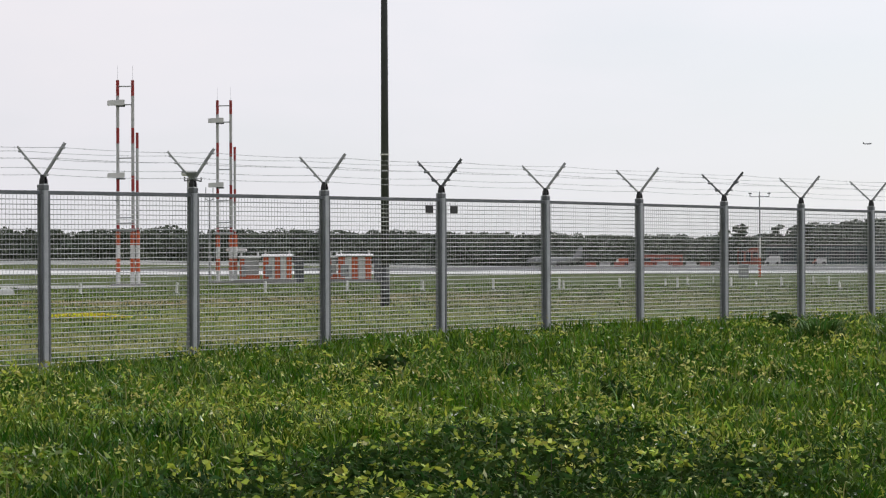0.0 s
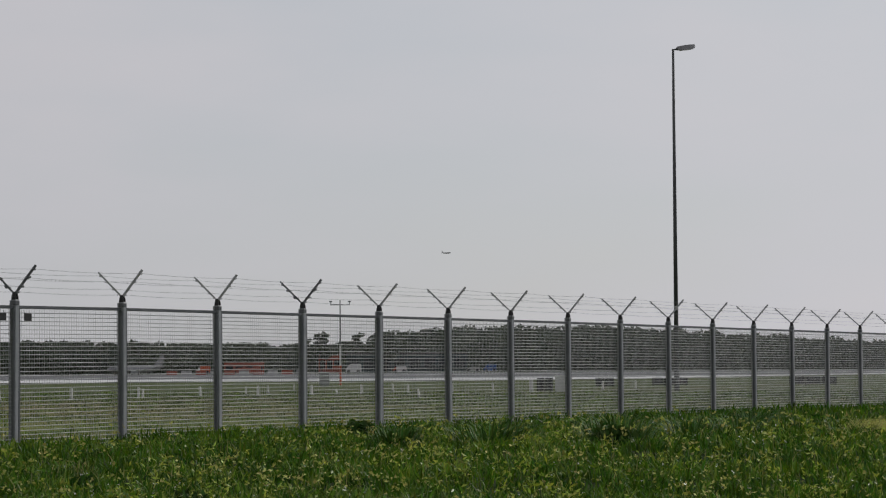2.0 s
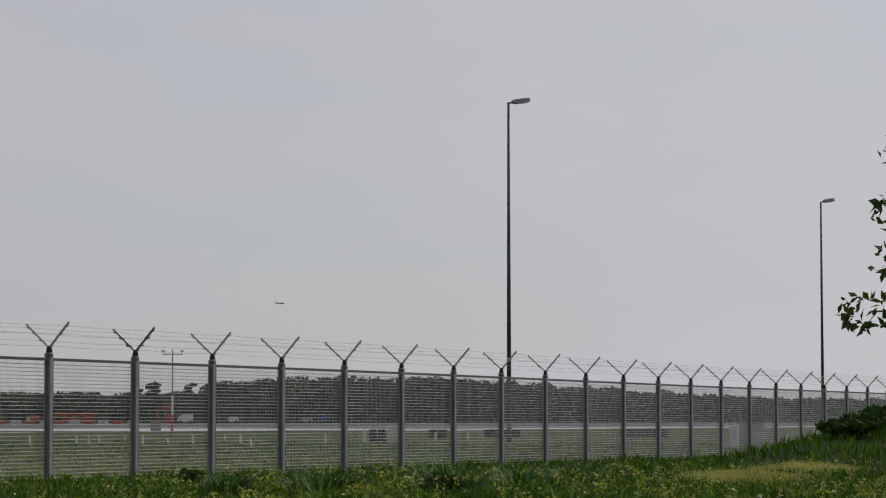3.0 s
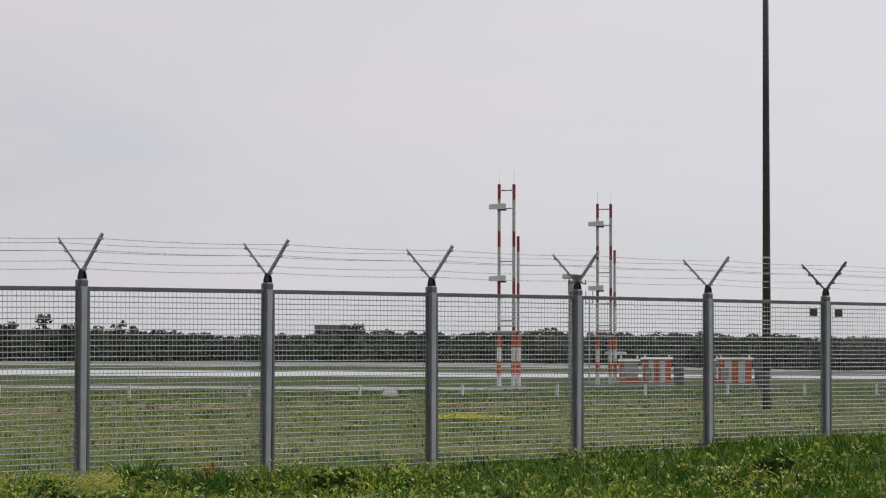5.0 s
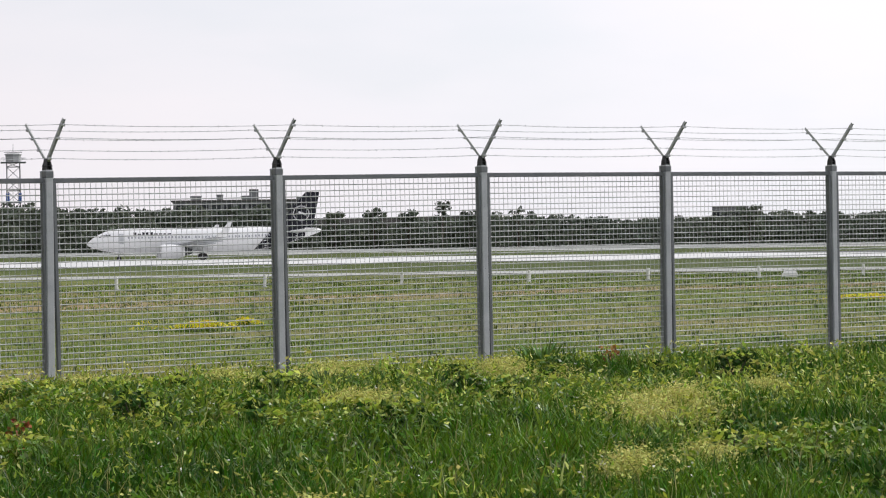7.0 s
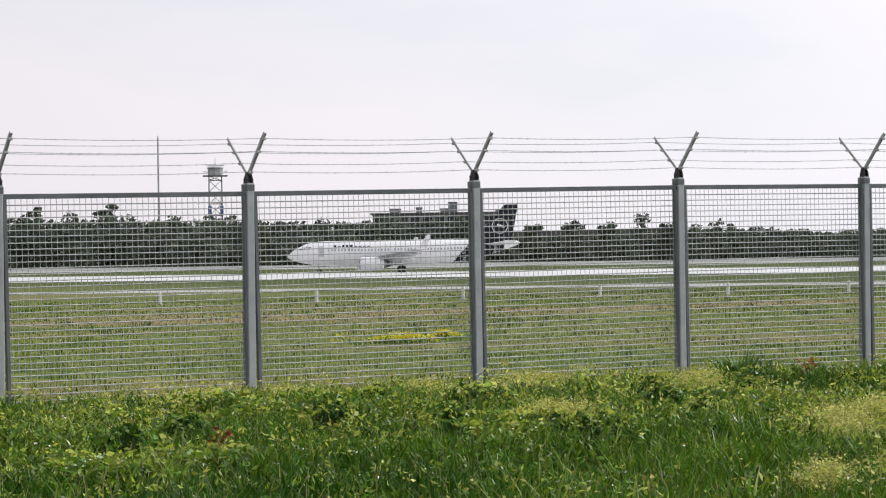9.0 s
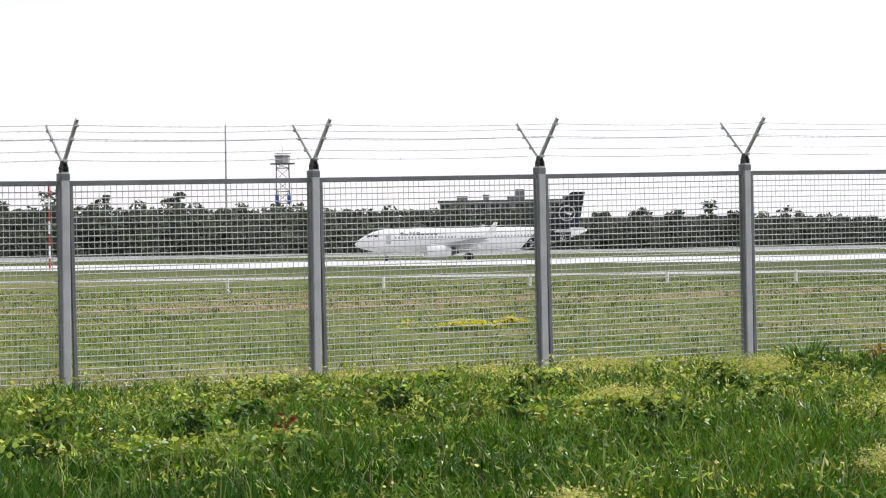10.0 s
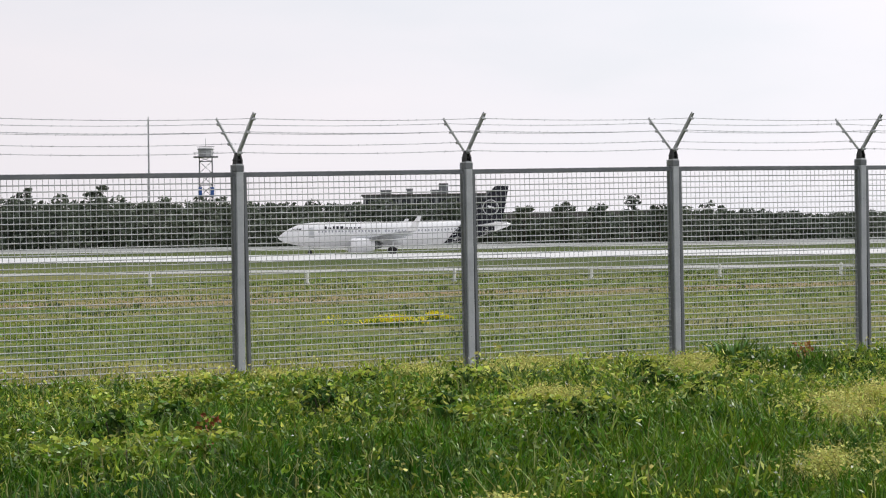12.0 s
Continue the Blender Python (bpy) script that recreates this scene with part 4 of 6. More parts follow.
def distant_jet():
    t = airliner("climbing_jet", 2560, 1395, 0, 150, 0.9, M_JETGREY, M_JETGREY, "tiny grey jet climbing far off in the sky", False)
    t.matrix_world = Matrix.Translation((3950, 2090, 203)) @ Euler((0, radians(5), radians(150))).to_matrix().to_4x4() @ Matrix.Scale(0.5, 4)


distant_jet()


# ---- airfield furniture to the east ----
def wind_mast(x, y):
    t = thing("wind_mast", x, y, 0, -60, "thin wind mast with a crossbar, red and white at the foot", "mast")
    banded(t, "mast_tube", 0, 0, 0, 1.5, 0.10, 0, 1.5, (M_ORANGE, M_WHITE))
    banded(t, "mast_tube", 0, 0, 1.5, 3.0, 0.09, 1, 1.5, (M_ORANGE, M_WHITE))
    bm = B()
    tube(bm, (0, 0, 3.0), (0, 0, 6.5), 0.055, 0.04)
    part("pole", bm, M_PAINT_GREY, t)
    bm = B()
    tube(bm, (-0.75, 0, 6.15), (0.75, 0, 6.15), 0.035, seg=6)
    part("crossbar", bm, M_PAINT_GREY, t)
    for s in (-1, 1):
        bm = B()
        tube(bm, (0.72 * s, 0, 6.15), (0.72 * s, 0, 6.38), 0.03, seg=6)
        tube(bm, (0.72 * s - 0.12, 0, 6.4), (0.72 * s + 0.12, 0, 6.4), 0.05, seg=6)
        part("sensor", bm, M_PAINT_GREY, t)


wind_mast(146.5, 77.8)


def guide_board(x, y, rz, w, h, n, pale):
    """The dark back of an airfield guidance sign on short legs."""
    t = thing("guidance_board", x, y, 0, rz, "dark-backed airfield guidance board on short legs", "sign", "guidance boards")
    for k in range(n):
        bm = B()
        box(bm, (-w / 2 + w * (k + 0.5) / n, 0, 0.08 + h / 2), (w / n - 0.04, 0.14, h), 0.02)
        part("panel", bm, M_BLACK, t)
    for k in range(n + 1):
        bm = B()
        tube(bm, (-w / 2 + 0.1 + (w - 0.2) * k / n, 0, -0.05), (-w / 2 + 0.1 + (w - 0.2) * k / n, 0, 0.12), 0.04, seg=6)
        part("leg", bm, M_PAINT_GREY, t)
    if pale:
        bm = B()
        box(bm, (w / 2 + 0.35, 0.1, 0.42), (0.55, 0.3, 0.85), 0.02)
        part("switch_box", bm, M_WHITE, t, "white switch box")
        bm = B()
        box(bm, (-w / 2 - 0.25, 0.1, 0.3), (0.2, 0.2, 0.7), 0.02)
        part("stub_post", bm, M_WHITE, t, "white stub post")


guide_board(90.9, 33.5, -66, 0.85, 0.62, 2, True)
guide_board(117.4, 42.3, -67, 1.15, 0.5, 2, False)
guide_board(125.7, 41.6, -69, 2.3, 0.45, 3, False)
guide_board(125.1, 31.9, -72, 2.9, 0.5, 3, False)


def cabinet(x, y, rz, w, h, material, label):
    t = thing("switch_cabinet", x, y, 0, rz, label, "cabinet", "switch cabinets")
    bm = B()
    box(bm, (0, 0, h / 2), (w, 0.6, h), 0.03)
    part("body", bm, material, t)
    bm = B()
    box(bm, (0, 0, h + 0.03), (w + 0.1, 0.7, 0.06), 0.02)
    part("lid", bm, material, t)
    for k in range(2):
        bm = B()
        box(bm, (w * (k - 0.5) / 2, -0.31, h / 2), (w / 2 - 0.06, 0.03, h - 0.16), 0.01)
        part("door", bm, material, t)


cabinet(82.4, 11.6, -74, 1.1, 1.0, M_GREYBOX, "grey switch cabinet behind the fence mesh")
cabinet(81.2, 12.0, -74, 0.4, 0.85, M_WHITE, "small pale switch cabinet behind the fence mesh")


def hall(name, x, y, rz, w, d, h, material, roof, label, rows, cols, overhang=0.0, kind_word="building"):
    """A plain block with storeys of recessed panes, a roof slab and a door."""
    t = thing(name, x, y, 0, rz, label, kind_word)
    bm = B()
    box(bm, (0, 0, h / 2), (w, d, h), 0.05)
    part("wall", bm, material, t)
    bm = B()
    box(bm, (0, 0, h + 0.2), (w + overhang, d + overhang, 0.4), 0.05)
    part("roof", bm, roof, t)
    for r in range(rows):
        for c in range(cols):
            bm = B()
            cw, ch = w / cols, h / max(rows, 1)
            cx, cz = -w / 2 + cw * (c + 0.5), ch * (r + 0.55)
            box(bm, (cx, -d / 2 - 0.03, cz), (cw * 0.72, 0.12, ch * 0.5), 0.02)
            win = part("window", bm, M_GLASS_DARK, t)
            bm = B()
            box(bm, (cx, -d / 2 - 0.1, cz - ch * 0.28), (cw * 0.78, 0.2, 0.12), 0.02)
            part("sill", bm, roof, win)
    bm = B()
    box(bm, (w * 0.35, -d / 2 - 0.06, 1.1), (1.3, 0.12, 2.2), 0.02)
    part("door", bm, roof, t)
    return t


hall("site_building", 510.6, 294.3, -59.4, 5.2, 8, 4.2, M_BRICKRED, M_BRICKRED, "small red-brown site building beyond the taxiway", 1, 3)
hall("hangar", 538, 288, -61, 30, 14, 4.8, M_TEAL, M_HALL, "long low dark teal hangar before the woods", 1, 8)
hall("storage_shed", 516.5, 322.5, -57.5, 10, 6, 2.6, M_BRICKRED, M_BRICKRED, "low rust-red storage shed by the woods", 1, 4)
hall("terminal_building", 342, 598, -30.5, 34, 18, 16.0, M_SHEETING, M_HALL, "grey flat-roofed office building behind the woods", 4, 10, 1.2)
for vx, vy, vw, vh in ((333, 604, 3.0, 17.4), (339, 601, 1.6, 17.7), (345, 597, 2.4, 17.3), (353, 593, 1.6, 17.5)):
    hall("roof_vent", vx, vy, -30.5, vw, 2.5, vh, M_SHEETING, M_SHEETING, "grey ventilation block rising through the office roof", 0, 1, 0.3, "vent")
hall("stair_block", 360, 590, -31.9, 4.2, 10, 16.9, M_SHEETING, M_HALL, "grey stair block at the end of the office building", 4, 1)
hall("plant_room", 349.5, 600, -30.5, 2.6, 3.0, 19.2, M_SHEETING, M_HALL, "small grey plant room above the office roof", 0, 1)
hall("long_hall", 422.8, 641.8, -33.9, 62, 30, 11.6, M_HALL, M_HALL, "long low grey-brown hall with a flat roof", 1, 14)
hall("cargo_hall", 541, 613.8, -41.6, 12, 14, 14.3, M_SHEETING, M_HALL, "pale grey box-shaped cargo building", 3, 4)
hall("far_depot", 476, 705, -34, 70, 20, 12.2, M_HALL, M_HALL, "far grey-brown depot with a flat roof", 1, 14)


def vehicle(name, x, y, rz, w, h, d, paint, cab, label, category):
    t = thing(name, x, y, 0.25, rz, label, category)
    bm = B()
    loft(bm, [[(u, -d / 2, a), (u, d / 2, a), (u, d / 2, b), (u, -d / 2, b)] for u, a, b in ((-w / 2, 0.45, h * 0.85), (-w / 2 + 0.15, 0.35, h), (w * 0.2, 0.35, h), (w * 0.24, 0.35, h * 0.9))])
    part("body", bm, paint, t)
    bm = B()
    loft(bm, [[(u, -d / 2, a), (u, d / 2, a), (u, d / 2, b), (u, -d / 2, b)] for u, a, b in ((w * 0.25, 0.4, h * 0.85), (w * 0.36, 0.4, h * 0.82), (w * 0.44, 0.4, h * 0.55), (w * 0.5, 0.45, h * 0.5))])
    c = part("cab", bm, cab, t)
    bm = B()
    box(bm, (w * 0.33, -d / 2 - 0.01, h * 0.66), (w * 0.14, 0.03, h * 0.2), 0.01)
    part("side_window", bm, M_GLASS_DARK, c)
    for u in (-0.3, 0.32):
        for s in (-1, 1):
            bm = B()
            tube(bm, (w * u, s * d / 2 - 0.12, 0.4), (w * u, s * d / 2 + 0.12, 0.4), 0.4, seg=14)
            part("wheel", bm, M_RUBBER, t)


vehicle("box_truck", 461.6, 259.2, 120, 3.4, 2.1, 2.0, M_WHITE, M_WHITE, "white box truck parked on the apron", "truck")
vehicle("service_van", 466.6, 250.4, 120, 3.0, 1.5, 1.7, M_WHITE, M_ORANGE, "white van with an orange cab on the apron", "van")
vehicle("blue_truck", 511.6, 251.1, 118, 3.0, 1.9, 2.0, M_BLUE, M_BLUE, "blue truck parked by the woods", "truck")
vehicle("grey_truck", 510, 254.8, 118, 3.2, 1.3, 2.0, M_GREYBOX, M_GREYBOX, "grey flatbed truck parked by the woods", "truck")
vehicle("orange_loader", 444.4, 287.1, 125, 3.0, 1.8, 2.0, M_ORANGE, M_WHITE, "orange loader with a white cab", "loader")
vehicle("red_truck", 450, 280, 122, 7.0, 1.4, 2.2, M_BRICKRED, M_BRICKRED, "long red truck on the apron edge", "truck")
cabinet(95.93, 80.70, -49, 0.6, 1.45, M_PAINT_GREY, "dark grey switch cabinet beside the striped shelter")
cabinet(99.10, 76.95, -50, 0.6, 1.45, M_PAINT_GREY, "dark grey switch cabinet beside the striped shelter")
cabinet(140.4, 75.6, -59, 0.75, 0.95, M_GREYBOX, "pale grey switch cabinet beside the wind mast")


def lattice_tower(x, y, h):
    t = thing("lattice_tower", x, y, 0, -25, "grey lattice tower with a covered platform", "tower")
    for sx in (-1, 1):
        for sy in (-1, 1):
            bm = B()
            tube(bm, (sx * 1.8, sy * 1.8, 0), (sx * 1.6, sy * 1.6, h - 2.5), 0.14, seg=6)
            part("leg", bm, M_PAINT_GREY, t)
    z = 3.0
    while z < h - 3:
        k, k2 = 1.8 - 0.2 * z / h, 1.8 - 0.2 * (z + 3) / h
        for a, b in (((-1, -1), (1, -1)), ((1, -1), (1, 1)), ((1, 1), (-1, 1)), ((-1, 1), (-1, -1))):
            bm = B()
            tube(bm, (a[0] * k, a[1] * k, z), (b[0] * k2, b[1] * k2, min(z + 3, h - 2.5)), 0.07, seg=4)
            tube(bm, (a[0] * k, a[1] * k, z), (b[0] * k, b[1] * k, z), 0.07, seg=4)
            part("brace", bm, M_PAINT_GREY, t)
        z += 3
    bm = B()
    box(bm, (0, 0, h - 2.5), (6.2, 6.2, 0.22), 0.03)
    part("platform", bm, M_PAINT_GREY, t)
    for a, b in (((-3, -3), (3, -3)), ((3, -3), (3, 3)), ((3, 3), (-3, 3)), ((-3, 3), (-3, -3))):
        bm = B()
        tube(bm, (*a, h - 1.4), (*b, h - 1.4), 0.05, seg=5)
        part("handrail", bm, M_GALV, t)
    bm = B()
    loft(bm, [[(r * math.cos(q * math.pi / 4), r * math.sin(q * math.pi / 4), z) for q in range(8)] for r, z in ((1.85, h - 2.4), (1.9, h - 0.7), (2.15, h - 0.6), (2.15, h - 0.4), (1.5, h - 0.15))])
    part("cabin", bm, M_GREYBOX, t)
    bm = B()
    tube(bm, (-2.2, 0, h + 0.1), (2.2, 0, h + 0.1), 0.08, seg=6)
    part("aerial_arm", bm, M_PAINT_GREY, t)
    for sx in (-1, 1):
        bm = B()
        box(bm, (sx * 1.5, -1.9, 16.2), (0.9, 0.25, 2.4), 0.04)
        part("blue_panel", bm, M_BLUE, t, "blue panel antenna")
    bm = B()
    tube(bm, (0, 0, h), (0, 0, h + 2.2), 0.09, 0.05, seg=6)
    part("aerial", bm, M_GALV, t)


lattice_tower(258, 564.4, 27.6)


def thin_pole(x, y, h, r, label, mats=None):
    t = thing("antenna_pole", x, y, 0, 0, label, "antenna")
    if mats:
        banded(t, "pole_section", 0, 0, 0, h, r, 0, h / 7, mats)
    else:
        bm = B()
        tube(bm, (0, 0, 0), (0, 0, h), r, r * 0.7)
        part("pole", bm, M_GALV, t)
    bm = B()
    tube(bm, (0, 0, h), (0, 0, h + 0.6), r * 0.4, seg=5)
    part("tip", bm, M_GALV, t)
    return t


thin_pole(245, 570.5, 34.8, 0.30, "very tall thin grey antenna pole above the woods")
thin_pole(83.1, 290.5, 10.4, 0.14, "slim pole banded red and white beside a blue panel", (M_RED, M_WHITE))
thin_pole(91.9, 287.4, 11.0, 0.12, "slim pole banded red and white", (M_RED, M_WHITE))


def equipment_board(x, y):
    t = thing("equipment_board", x, y, 0, -19, "blue equipment panel with white field on short legs", "equipment")
    bm = B()
    box(bm, (0, 0, 3.3), (2.1, 0.3, 1.9), 0.04)
    p = part("panel", bm, M_BLUE, t)
    bm = B()
    box(bm, (0.1, -0.18, 3.4), (0.6, 0.06, 1.2), 0.02)
    part("white_field", bm, M_WHITE, p)
    for sx in (-0.8, 0.8):
        bm = B()
        tube(bm, (sx, 0, 0), (sx, 0, 2.4), 0.08, seg=6)
        part("leg", bm, M_GALV, t)


equipment_board(83.4, 289.6)


# ---- trees ----
def leaf_cloud(r, centres, radii, per, size):
    """Small bent leaf clumps scattered through ellipsoids: arrays of vertices and quads."""
    n = len(centres) * per
    d = r.normal(size=(n, 3))
    d /= np.linalg.norm(d, axis=1, keepdims=True)
    rad = np.repeat(radii, per, axis=0) * (r.uniform(0.35, 1.0, (n, 1)) ** 0.5)
    c = np.repeat(centres, per, axis=0) + d * rad
    return leaf_quads(r, c, size)


def leaf_quads(r, c, size, flat=0.0, slim=1.0, up=0.0):
    """Bent four-cornered leaves at the given spots; slim narrows them, up turns their tips skyward."""
    n = len(c)
    a = r.normal(size=(n, 3))
    a[:, 2] = a[:, 2] * (1 - flat) + up
    a /= np.linalg.norm(a, axis=1, keepdims=True)
    b = np.cross(a, r.normal(size=(n, 3)))
    b /= np.linalg.norm(b, axis=1, keepdims=True)
    s = np.asarray(size) * r.uniform(0.6, 1.3, n)
    a, b = a * s[:, None], b * (s * slim * r.uniform(0.35, 0.7, n))[:, None]
    fold = np.cross(a, b)
    fold = fold / (np.linalg.norm(fold, axis=1, keepdims=True) + 1e-9) * (s * 0.18)[:, None]
    v = np.stack([c - a, c - a * 0.1 + b + fold, c + a, c - a * 0.05 - b + fold], 1).reshape(-1, 3)
    return v


def quads_mesh(name, v, material):
    k = len(v) // 4
    return raw_mesh(name, v, np.arange(4 * k), np.full(k, 4), material)


def woodland():
    """Far woods in three ragged rows, skyline following the land's."""
    r = np.random.RandomState(11)
    yaw_t = [12, 15, 17, 19, 22, 24, 26, 28, 30, 31.6, 32.4, 34, 35, 38, 39, 41, 43, 44.5, 46, 48, 50, 54, 57, 58.6, 60.2, 60.8, 61.6, 63, 66, 68, 71, 74, 80]
    px_t = [122, 120, 115, 103, 99, 97, 91, 89, 85, 80, 48, 52, 66, 64, 56, 57, 66, 60, 66, 62, 60, 53, 49, 46, 49, 68, 75, 78, 77, 63, 46, 36, 30]
    cs, rs, tr = [], [], []

    def reach(yaw):
        return float(np.interp(yaw, [11, 30, 50, 62, 80], [575, 620, 740, 660, 620]))

    def top(yaw):
        return float(np.interp(yaw, yaw_t, px_t)) / 4517 * reach(yaw) + 1.2

    for row in range(4):
        yaw = 11.0
        while yaw < 81:
            yaw += r.uniform(0.24, 0.44)
            d = reach(yaw) + row * 14 + r.uniform(-6, 6)
            h = top(yaw) * d / reach(yaw)
            far = yaw > 47
            h *= r.uniform(0.90, 1.0) if r.rand() > 0.10 else r.uniform(1.01, 1.05 if far else 1.09)
            if row == 0:
                h *= r.uniform(0.55, 0.88)
            a = math.radians(yaw)
            x, y = EYE[0] + d * math.sin(a), EYE[1] + d * math.cos(a)
            w = r.uniform(4.2, 6.4) if far else r.uniform(3.0, 5.2)
            k = 9 if far else 8
            for j in range(k):
                u = (j + 0.5) / k
                ww = w * (1.0 - 0.5 * u ** 3.0)
                cs.append((x + r.uniform(-1, 1) * ww * 0.6, y + r.uniform(-1, 1) * ww * 0.6, h * (0.02 + 0.91 * u)))
                rs.append((ww * 0.8, ww * 0.8, h * 0.10))
            tr.append((x, y, h))
    v = leaf_cloud(r, np.array(cs), np.array(rs), 56, 0.62)
    wood = tagged(new("woodland", quads_mesh("woodland", v, M_LEAF_FAR)), "dense dark green woods along the airfield's far edge", "woods", kind="stuff")
    bm = B()
    for x, y, h in tr[::2]:
        tube(bm, (x, y, 0), (x, y, h * 0.8), 0.22, 0.08, seg=5, cap=False)
    part("trunks", bm, M_BARK, wood)
    # the closed thicket behind the first rows
    bm, rings = B(), []
    for yaw in np.arange(11, 81, 0.22):
        a, d = math.radians(yaw), reach(yaw) + 34 + r.uniform(-4, 4)
        h = top(yaw) * (0.84 + 0.06 * math.sin(yaw * 9.1) + r.uniform(-0.06, 0.06))
        c, sn = math.cos(a), math.sin(a)
        rings.append([(EYE[0] + (d + o) * sn, EYE[1] + (d + o) * c, z) for o, z in ((-3, 0), (-4, h * 0.4), (-2, h * 0.8), (1, h), (4, h * 0.8), (5, 0))])
    part("thicket", loft(bm, rings), M_LEAF_FAR, wood)


def tree(x, y, h, w, r_seed, label, leaves=900, size=0.5, leaf=None, bark=None, base=0.35, shape=1.0, z=0.0):
    """Tapered trunk, forked limbs and a ragged crown of small leaf clumps."""
    r = np.random.RandomState(r_seed)
    t = thing("tree", x, y, z, 0, label, "tree")
    bm = B()
    top = Vector((r.uniform(-0.04, 0.04) * h, r.uniform(-0.04, 0.04) * h, h * 0.85))
    tube(bm, (0, 0, -0.2), top * 0.5, h * 0.022, h * 0.015, seg=8)
    tube(bm, top * 0.5, top, h * 0.015, h * 0.004, seg=7)
    part("trunk", bm, bark or M_BARK, t)
    ends = []
    for k in range(11):
        u = base + (0.95 - base) * k / 10
        a = k * 2.4 + r.uniform(-0.4, 0.4)
        out = w * (1.05 - 0.6 * abs(u - 0.55) * 2 * shape) * r.uniform(0.6, 1.0)
        p = top * u
        e = p + Vector((math.cos(a) * out, math.sin(a) * out, h * r.uniform(0.03, 0.12)))
        bm = B()
        tube(bm, p, p.lerp(e, 0.5) + Vector((0, 0, 0.02 * h)), h * 0.008, h * 0.005, seg=5)
        tube(bm, p.lerp(e, 0.5) + Vector((0, 0, 0.02 * h)), e, h * 0.005, h * 0.002, seg=5)
        part("limb", bm, bark or M_BARK, t)
        ends += [e, p.lerp(e, 0.65) + Vector((0, 0, h * 0.04))]
    ends.append(top)
    c = np.array([tuple(e) for e in ends])
    rad = np.full((len(c), 3), w * 0.34) * r.uniform(0.7, 1.2, (len(c), 1))
    rad[:, 2] *= 0.75
    v = leaf_cloud(r, c, rad, max(1, leaves // len(c)), size)
    part("crown", quads_mesh("crown", v, leaf or M_LEAF_FAR), None, t)
    return t


woodland()
tree(229.6, 566.1, 18.6, 4.2, 21, "taller spreading dark tree above the woods", 900, 0.6)
tree(214, 575, 18.2, 3.0, 22, "slender dark tree with thin top", 500, 0.55)
tree(196, 560, 20.0, 5.0, 23, "broad airy dark tree above the woods", 600, 0.6)
tree(345.3, 501.7, 14.8, 2.2, 24, "lone thin tree with flat round top", 260, 0.5, base=0.7, shape=0.6)
tree(351, 498, 11.8, 3.4, 25, "rounded dark tree at the edge of the woods", 600, 0.6)
tree(361.5, 491.5, 13.0, 2.4, 30, "thin bare-topped tree at the edge of the woods", 260, 0.5)
bleached = tree(373, 555, 13.9, 2.2, 26, "bleached tree with pale trunk and grey crown", 240, 0.5, bark=M_PALEBARK, base=0.6)
part("ivy_column", loft(B(), [[(0.3 * math.sin(z) + w * math.cos(q * 0.7854), w * math.sin(q * 0.7854), z) for q in range(8)] for z, w in ((6.5, 0.5), (7.6, 0.85), (8.8, 0.6), (9.8, 0.8), (10.8, 0.55), (11.4, 0.25))]), M_PALEBARK, bleached, "bleached pale upper trunk")
for k, (tx, ty, th) in enumerate(((296, 522, 13.2), (303, 519, 12.4), (311, 514, 13.6), (318, 509, 12.2), (327, 505, 12.8), (334, 500, 11.6))):
    tree(tx, ty, th, 3.6, 90 + k, "rounded green tree before the office building", 700, 0.55)
tree(420, 470, 12.2, 4.5, 27, "rounded dark tree at the edge of the woods", 700, 0.7)
tree(503, 292, 10.2, 2.2, 28, "dark upright tree beside the red building", 500, 0.6)
tree(524, 309, 9.6, 2.0, 33, "slender dark pine beside the red building", 320, 0.5)
tree(531, 298, 10.6, 2.4, 34, "airy dark pine behind the hangar", 360, 0.5, base=0.5)
tree(520, 284, 10.8, 2.8, 29, "airy dark tree behind the hangar", 600, 0.6)
tree(21.97, -11.84, 7.0, 2.3, 31, "young broadleaf tree with hanging leafy twigs", 1500, 0.115, M_LEAF_NEAR, base=0.40, z=float(ground_z(21.97, -11.84)))


# ---- meadow before the fence ----
def sector(r, n, r0, r1, y1, p=2.0, lo=12, hi=78):
    """Spots in the wedge of meadow between the path and the fence, denser near the path."""
    d = r0 * (r1 / r0) ** (r.uniform(0, 1, n) ** (1 / p) if p != 1 else r.uniform(0, 1, n))
    a = np.radians(r.uniform(lo, hi, n))
    x, y = EYE[0] + d * np.sin(a), EYE[1] + d * np.cos(a)
    k = y < y1
    return x[k], y[k], d[k]


def blades(r, x, y, d, height, width, lean=0.5):
    """Bent three-triangle blades standing at the given spots."""
    n = len(x)
    z = ground_z(x, y) - 0.01
    h = height
    a = r.uniform(0, 6.283, n)
    b = r.uniform(0, 6.283, n)
    w = width[:, None] * np.stack([np.cos(a), np.sin(a), 0 * a], -1)
    k = (r.uniform(0.1, 1.0, n) * lean * h)[:, None] * np.stack([np.cos(b), np.sin(b), 0 * b], -1)
    base = np.stack([x, y, z], -1)
    up = np.stack([0 * h, 0 * h, h], -1)
    mid = base + up * 0.55 + k * 0.3
    tip = base + up * r.uniform(0.85, 1.0, (n, 1)) + k
    v = np.stack([base - w, base + w, mid + w * 0.75, mid - w * 0.75, tip], 1).reshape(-1, 3)
    i = np.arange(n)[:, None] * 5
    loops = np.concatenate([i, i + 1, i + 2, i + 3, i + 3, i + 2, i + 4], 1).ravel()
    return v, loops, np.tile([4, 3], n)


